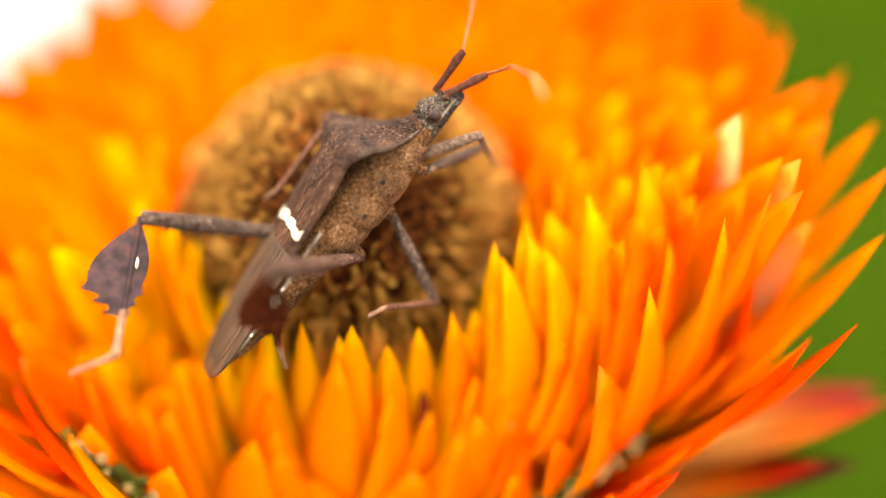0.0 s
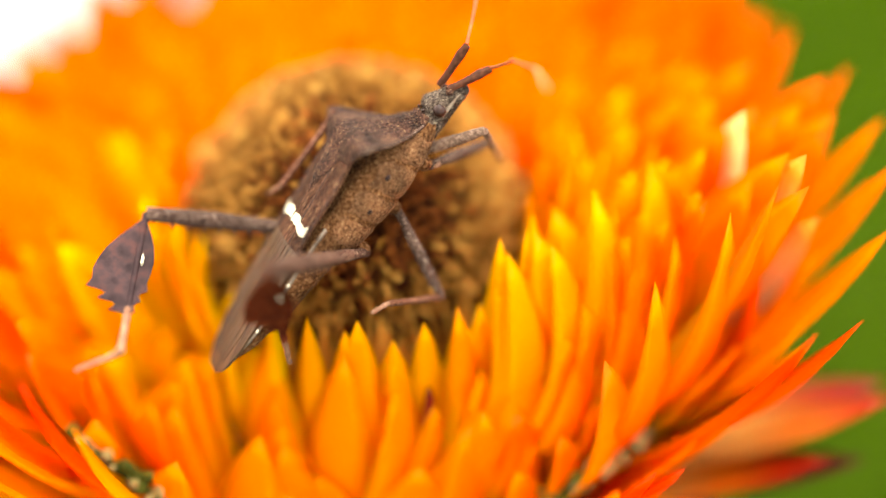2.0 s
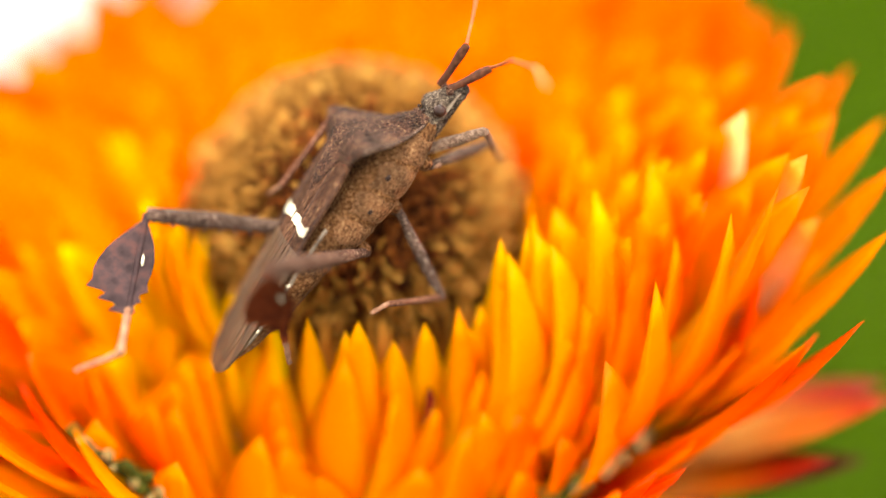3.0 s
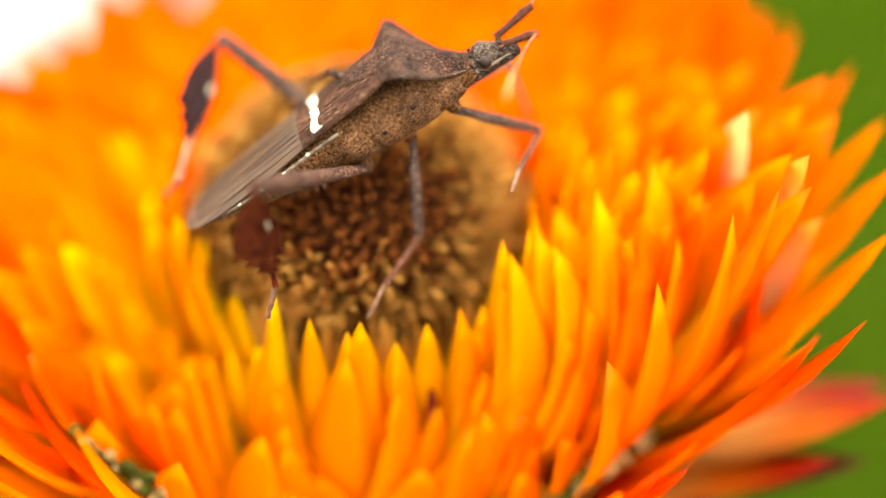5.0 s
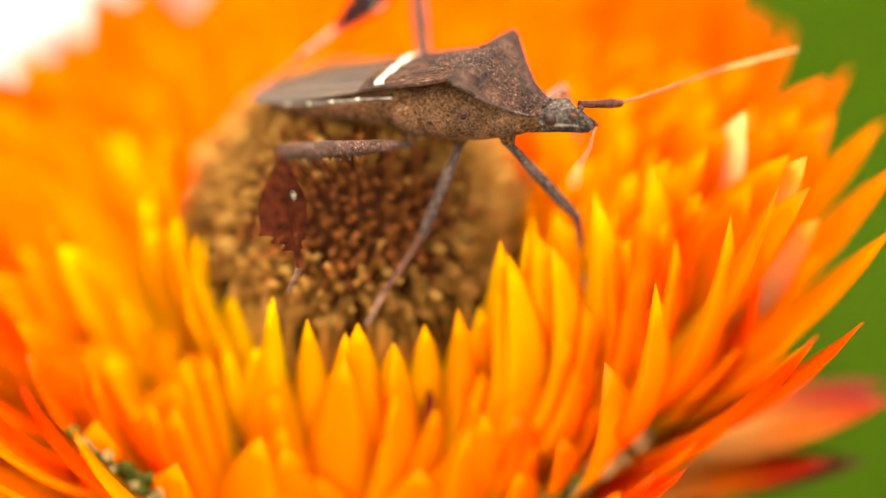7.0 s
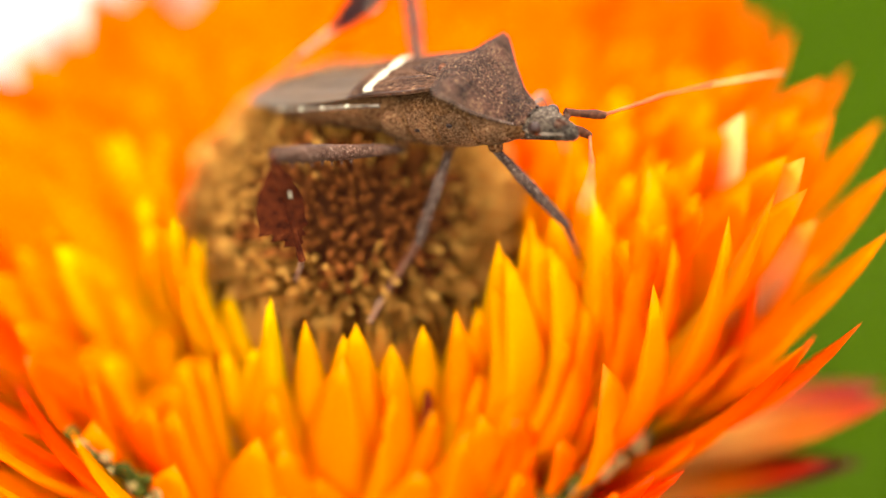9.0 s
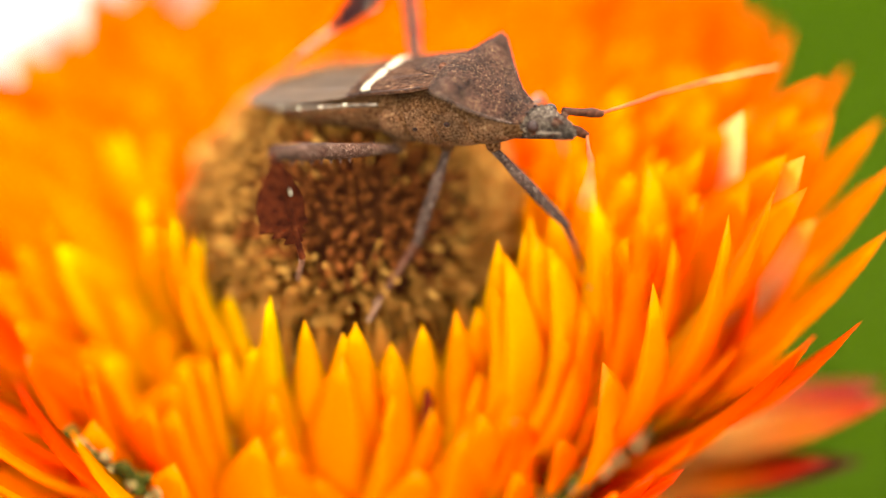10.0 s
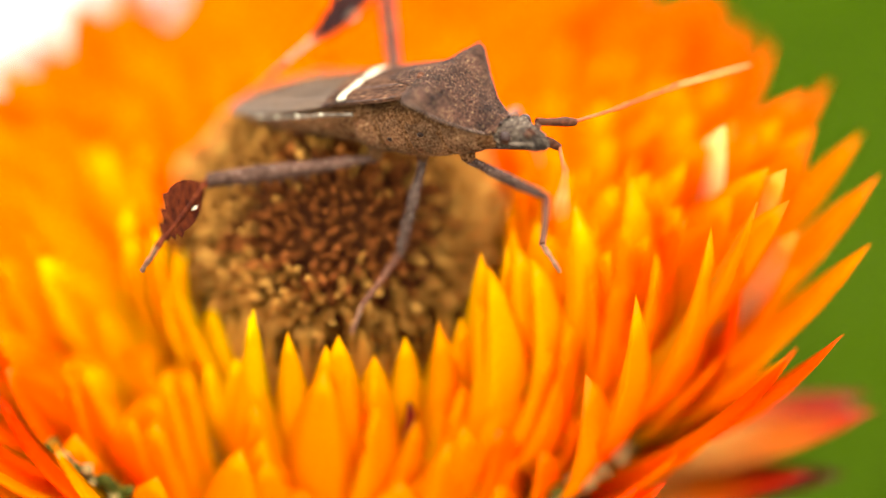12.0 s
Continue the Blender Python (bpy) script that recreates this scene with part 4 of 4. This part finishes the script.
LEG_TABLE["right_front"] = ((5.28, -0.87, -1.89), (5.99, 4.15, 1.79), [
    (0, 7.8, 2.91, -5.79, 5.86, 0.47, -3.05, 5.52, -1.02, -2.13),
    (3.2, 7.51, 2.92, -5.95, 5.73, 0.45, -3.13, 5.44, -1.04, -2.19),
    (4.8, 7.79, 1.14, -6.94, 5.57, -2.26, -6.1, 4.79, -3.86, -5.9),
    (5, 7.75, 1.29, -6.9, 6.07, -2.43, -6.19, 5.19, -3.98, -6.2),
    (5.2, 9.49, 0.42, -5.94, 6.34, 2.24, -7.94, 5.76, 0.56, -8.06),
    (5.3, 7.3, 1.23, -7.11, 6.32, 1.13, -11.13, 5.74, 1.64, -12.73),
    (6, 7.38, 0.99, -7.19, 6.36, 1.65, -11.17, 6.84, 0.05, -11.78),
    (9, 7.24, 0.7, -7.33, 6.53, 2.3, -11.09, 7.51, 0.82, -11.31),
    (10.5, 7.4, 0.68, -7.27, 6.69, 2.36, -11, 7.67, 0.9, -11.26),
    (11.5, 8, 0.65, -7, 6.63, 2.46, -10.47, 7.82, 1.14, -10.6),
    (11.75, 8, 0.65, -7, 6.63, 2.46, -10.47, 7.82, 1.14, -10.6),
    (12, 6.65, 3.07, -6.19, 8.23, -0.66, -7.04, 8.83, -0.66, -8.75)])
LEG_TABLE["left_hind"] = ((-0.33, 1.29, -1.28), (11.09, 9.02, 2.52), [
    (0, -5.24, 3.71, 8.38, -10.36, -3.69, 7.9, -12.44, -3.1, 9.13),
    (3.2, -5.33, 3.81, 8.31, -10.38, -3.67, 8.01, -12.4, -3.1, 9.27),
    (4.8, -2.79, 6.42, 8.24, -11.38, 5.81, 5.55, -13.36, 6.66, 6.86),
    (5, -4.04, 8.62, 6.16, -9.63, 2.16, 3.25, -11.44, 3.68, 2.39),
    (5.2, -7.45, 6.84, 5.18, -9.75, -1.27, 1.99, -11.58, 0.05, 0.86),
    (5.3, -4.93, 8.89, 5.34, -9.76, 1.76, 2.57, -11.69, 2.7, 1.25),
    (6, -3.62, 9.75, 5.1, -7.77, 1.98, 3.13, -9.89, 2.69, 1.98),
    (9, -4.68, 9.63, 4.6, -6.98, 0.97, 3.56, -9.17, 1.49, 2.43),
    (10.5, -4.62, 9.55, 4.75, -6.73, 0.85, 3.63, -8.94, 1.33, 2.51),
    (12, -4.89, 9.32, 4.86, -6.19, 0.46, 3.79, -8.43, 0.86, 2.7)])
LEG_TABLE["left_mid"] = ((2.62, 1.29, -1.9), (5.31, 5.01, 1.94), [
    (0, 4.79, 3.24, 2.54, 0, 1.99, 3.35, -1.03, 3.62, 3.12),
    (3.2, 4.72, 3.26, 2.56, -0.09, 2.14, 3.36, -1.16, 3.74, 3.13),
    (4.8, 1.48, 1.94, 3.25, -1.35, 6.02, 2.65, -2.06, 4.23, 2.91),
    (5, 1.08, 1.43, 3.18, -1.46, 5.58, 1.97, -2.2, 3.79, 2.15),
    (5.2, 1.3, 0.35, 3.16, -1.29, 4.2, 1.28, -2.2, 2.48, 1.31),
    (5.3, 2.7, -1.36, 2.7, -0.14, 2.16, 0.55, -1.56, 3.29, -0.14),
    (6, 2.84, -1.29, 2.74, -0.14, 2.11, 0.58, -1.52, 3.25, -0.19),
    (9, 3.4, -0.74, 2.95, 0.05, 2.2, 0.67, -1.41, 3.12, -0.22),
    (10.5, 3.61, -0.74, 2.91, 0.19, 2.13, 0.64, -1.28, 3.13, -0.15),
    (12, 3.73, -0.69, 2.9, 0.2, 2.08, 0.68, -1.34, 2.87, -0.21)])
LEG_TABLE["left_front"] = ((5.06, 1.02, -1.49), (4.59, 4.22, 1.78), [
    (0, 8.51, -1.52, -3.12, 7.63, 1.62, -5.8, 7.26, 2.83, -7.05),
    (3.2, 8.45, -1.53, -3.22, 7.43, 1.59, -5.87, 7.01, 2.78, -7.13),
    (4.8, 9.05, 2.28, -3.35, 7.82, 4.01, -6.99, 7.3, 5.06, -8.33),
    (5, 8.51, 3.38, -3.36, 7.37, 5.1, -7.04, 6.96, 6.1, -8.46),
    (5.2, 8.42, 4.14, -1.37, 7.59, 5.01, -5.41, 6.83, 5.84, -6.8),
    (5.3, 6.53, 5.35, -1.28, 5.69, 7.19, -4.98, 5.2, 8.18, -6.38),
    (6, 6.53, 5.36, -1.23, 5.59, 7.15, -4.94, 5.1, 8.13, -6.34),
    (9, 4.79, 5.59, -1.76, 4.39, 7.06, -5.69, 3.92, 7.9, -7.19),
    (10.5, 4.68, 5.57, -1.87, 4.41, 7.15, -5.78, 3.94, 8, -7.27),
    (12, 4.53, 5.55, -1.98, 3.88, 7.26, -5.78, 3.35, 8.08, -7.27)])
LEG_TABLE["left_antenna"] = ((9.1, 0.64, -0.55), (2.62, 3.72, 3.24, 4.3), [
    (0, 11.69, 0.25, -0.45, 14.16, 3.04, -0.48, 16.45, 5.33, -0.42, 19.09, 8.73, -0.52),
    (3.2, 11.66, 0.13, -0.36, 13.99, 3.03, -0.51, 16.22, 5.37, -0.51, 18.76, 8.85, -0.67),
    (4.8, 11.66, 0.19, -0.25, 13.59, 3.37, -0.04, 15.45, 6, 0.34, 17.71, 9.64, 0.75),
    (5, 11.6, 1.39, -0.63, 13.12, 4.77, -0.23, 14.81, 7.42, 0.54, 16.7, 11.23, 1.22),
    (5.2, 11.24, 1.97, -1.23, 12.43, 5.48, -0.85, 13.83, 8.28, -0.04, 15.37, 12.25, 0.57),
    (5.3, 10.92, 2.34, -1.37, 13.68, 4.86, -1.32, 16.27, 6.82, -1.15, 19.66, 9.48, -1.11),
    (6, 10.86, 2.38, -1.44, 13.42, 5.09, -1.26, 15.4, 7.66, -1.16, 19.07, 9.91, -0.97),
    (7, 10.52, 2.65, -1.42, 12.57, 5.73, -1.79, 14.36, 8.41, -2.03, 17.56, 11.28, -2.36),
    (9, 10.05, 2.74, -1.77, 11.82, 5.96, -2.28, 13.55, 8.61, -2.94, 16.29, 11.8, -3.88),
    (12, 9.87, 2.89, -1.63, 11.08, 6.35, -2.3, 12.78, 9.1, -2.48, 15.51, 12.4, -2.93)])
LEG_TABLE["right_antenna"] = ((9.18, -0.42, -0.63), (2.71, 3.36, 3.01, 3.98), [
    (0, 11.31, 0.07, -2.24, 12.5, -3.04, -1.76, 12.82, -6.03, -1.73, 12.35, -9.92, -1.05),
    (3.2, 11.24, 0.24, -2.26, 12.41, -2.84, -1.59, 12.97, -5.8, -1.61, 12.67, -9.69, -0.86),
    (4.8, 11.1, 1.07, -1.83, 11.11, -2.15, -0.85, 10.52, -5.04, -0.25, 9.77, -8.83, 0.69),
    (5, 10.93, 1.15, -1.98, 10.18, -1.98, -1, 9.36, -4.8, -0.36, 8.81, -8.64, 0.53),
    (5.2, 10.17, 1.46, -2.32, 9.62, -1.65, -1.15, 8.97, -4.46, -0.3, 8.73, -8.26, 0.86),
    (5.3, 7.34, 1.01, -2.02, 6.98, -2.31, -1.7, 6.77, -5.29, -1.27, 7.35, -9.17, -0.65),
    (6, 7.58, 1.3, -1.99, 7.4, -2.02, -1.46, 7.25, -5.02, -1.18, 7.91, -8.91, -0.68),
    (7, 9.19, 1.77, -2.23, 10.19, -1.43, -2.12, 10.8, -4.37, -1.92, 12.16, -8.06, -1.33),
    (9, 9.54, 1.63, -2.38, 11.11, -1.34, -2.42, 12.37, -4.07, -2.3, 13.97, -7.67, -1.78),
    (12, 9.37, 1.59, -2.45, 11.27, -1.18, -2.44, 12.69, -3.84, -2.39, 14.54, -7.31, -1.82)])
BODY = [
    (0, -0.24, -8.9, 5.46, -23.8, -47.5, 35.4),
    (2.5, -0.26, -8.91, 5.53, -22.3, -48.9, 34.1),
    (3.2, -0.26, -8.91, 5.53, -22.3, -48.9, 34.1),
    (4.8, 0.31, -5.89, 8.43, -13.1, -37.9, 21),
    (5, 0.27, -5.41, 9.01, -10.6, -35.3, 13.3),
    (5.2, 2.3, -4.82, 9.24, -4.3, -31.5, -0.8),
    (5.3, 4.13, -3.28, 9.64, -10.9, -19.5, -18.8),
    (6, 4.15, -3.39, 9.55, -10.3, -18.6, -20.9),
    (7, 3.91, -3.44, 9.43, -7.3, -18.7, -23.5),
    (9, 3.57, -3.54, 9.28, -3.1, -19.8, -28.3),
    (10.5, 3.44, -3.56, 9.22, -4.1, -20.2, -28.4),
    (11.2, 3.3, -3.62, 9.17, -3.6, -20.5, -29.2),
    (11.5, 3.16, -3.48, 9.31, -3.2, -20.6, -30.4),
    (12, 3.17, -3.47, 9.37, -2.9, -21, -30.9)]


def make_limbs():
    pieces = {}
    for name, (base, lengths, rows) in LEG_TABLE.items():
        if "antenna" in name:
            mats = (FEELER, RUST, RUST, ANTTIP)
            radii = ((0.2, 0.2, 0.22, 0.26, 0.2), (0.1, 0.09, 0.09, 0.1, 0.13), (0.09, 0.085, 0.09, 0.11, 0.13), (0.1, 0.1, 0.11, 0.1, 0.06))
            pieces[name] = [limb("antenna_segment", L, r, m, lab, seed=i) for i, (L, r, m, lab) in enumerate(zip(lengths, radii, mats, ("dark brown antenna base", "rusty orange antenna segment", "rusty orange antenna segment", "pale orange antenna tip")))]
        elif "hind" in name:
            pieces[name] = [limb("hind_thigh", lengths[0], (0.24, 0.28, 0.33, 0.38, 0.42, 0.45, 0.47, 0.46, 0.44, 0.40), THIGH if "right" in name else LEG, "red-brown spiny hind thigh" if "right" in name else "grey spiny hind thigh", seed=7, extra=spines),
                            leaf_shin(lengths[1], 0.95, 1.0, LEAFLEG, "dark red leaf-shaped hind shin") if "right" in name else leaf_shin(lengths[1], 1.2, 0.86, SKY_LEAFLEG, "slate purple leaf-shaped hind shin, sky reflection painted in"),
                            limb("foot", lengths[2], (0.14, 0.17, 0.13, 0.17, 0.12, 0.15), FOOT if "right" in name else PALEFOOT, "jointed rusty foot" if "right" in name else "jointed pale foot", seed=9)]
        else:
            pieces[name] = [limb("thigh", lengths[0], (0.22, 0.26, 0.28, 0.3, 0.3, 0.28, 0.22), TANLEG if name == "left_front" else LEG, "grey-brown thigh", seed=11),
                            limb("shin", lengths[1], (0.22, 0.19, 0.17, 0.17, 0.18), TANLEG if name == "left_front" else SHIN, "thin brown shin", seed=12),
                            limb("foot", lengths[2], (0.13, 0.15, 0.11, 0.14, 0.08), FOOT, "jointed rusty foot", seed=13)]
    return pieces


PIECES = make_limbs()


def coxae():
    """Short stubs that carry the legs."""
    for name, (base, lengths, rows) in LEG_TABLE.items():
        if "antenna" in name:
            continue
        b = Vector(base)
        part("coxa", tube([Vector((b.x, b.y * 0.55, -0.6)) * MM, (b + Vector((0, -0.1 * b.y, 0.45))) * MM, b * MM, (b + Vector((0, 0.05 * b.y, -0.12))) * MM], [0.55 * MM, 0.46 * MM, 0.36 * MM, 0.2 * MM], 9), BELLY, bug, "rusty leg stub")


coxae()


# ---- what moves ----
def between(rows, t, ease):
    """The row's values at t."""
    for a, b in zip(rows, rows[1:]):
        if a[0] <= t <= b[0]:
            k = (t - a[0]) / (b[0] - a[0])
            if ease and a[0] < 4 < b[0]:
                k = k * k * (3 - 2 * k)
            return [p + (q - p) * k for p, q in zip(a[1:], b[1:])]
    return list(rows[-1][1:])


def motions():
    times = [0.5 * i for i in range(7)] + [3.2 + 0.1 * i for i in range(24)] + [6.0, 6.5, 7.0, 7.5, 8.0, 8.5, 9.0, 9.5, 10.0, 10.5, 10.8] + [10.9 + 0.1 * i for i in range(12)]
    poses = []
    for t in times:
        x, y, z, rx, ry, rz = between(BODY, t, True)
        poses.append((t, pose(CENTRE.x + x * MM, CENTRE.y + y * MM, CENTRE.z + z * MM, rx, ry, rz)))
    walk(bug, poses)
    facing = Vector((0, -0.788, 0.616))
    for name, (base, lengths, rows) in LEG_TABLE.items():
        tracks = [[] for _ in lengths]
        for t, m in poses:
            flat = between(rows, t, True)
            hint = m.to_3x3().inverted() @ facing
            at = Vector(base)
            for i, length in enumerate(lengths):
                d = (Vector(flat[3 * i:3 * i + 3]) - at).normalized()
                z = (hint - d * hint.dot(d)).normalized()
                turn = Matrix((d, z.cross(d), z)).transposed().to_4x4()
                if name == "right_hind" and i == 1:                  # the shin turns as the leg lifts
                    turn = turn @ pose(0, 0, 0, -45 * min(1.0, max(0.0, (t - 11.15) / 0.3)))
                if name == "left_hind" and i == 1:
                    turn = turn @ pose(0, 0, 0, -60 * min(1.0, max(0.0, (t - 3.6) / 1.1)))
                tracks[i].append((t, Matrix.Translation(at * MM) @ turn))
                at = at + d * length
        for ob, track in zip(PIECES[name], tracks):
            walk(ob, track)


motions()
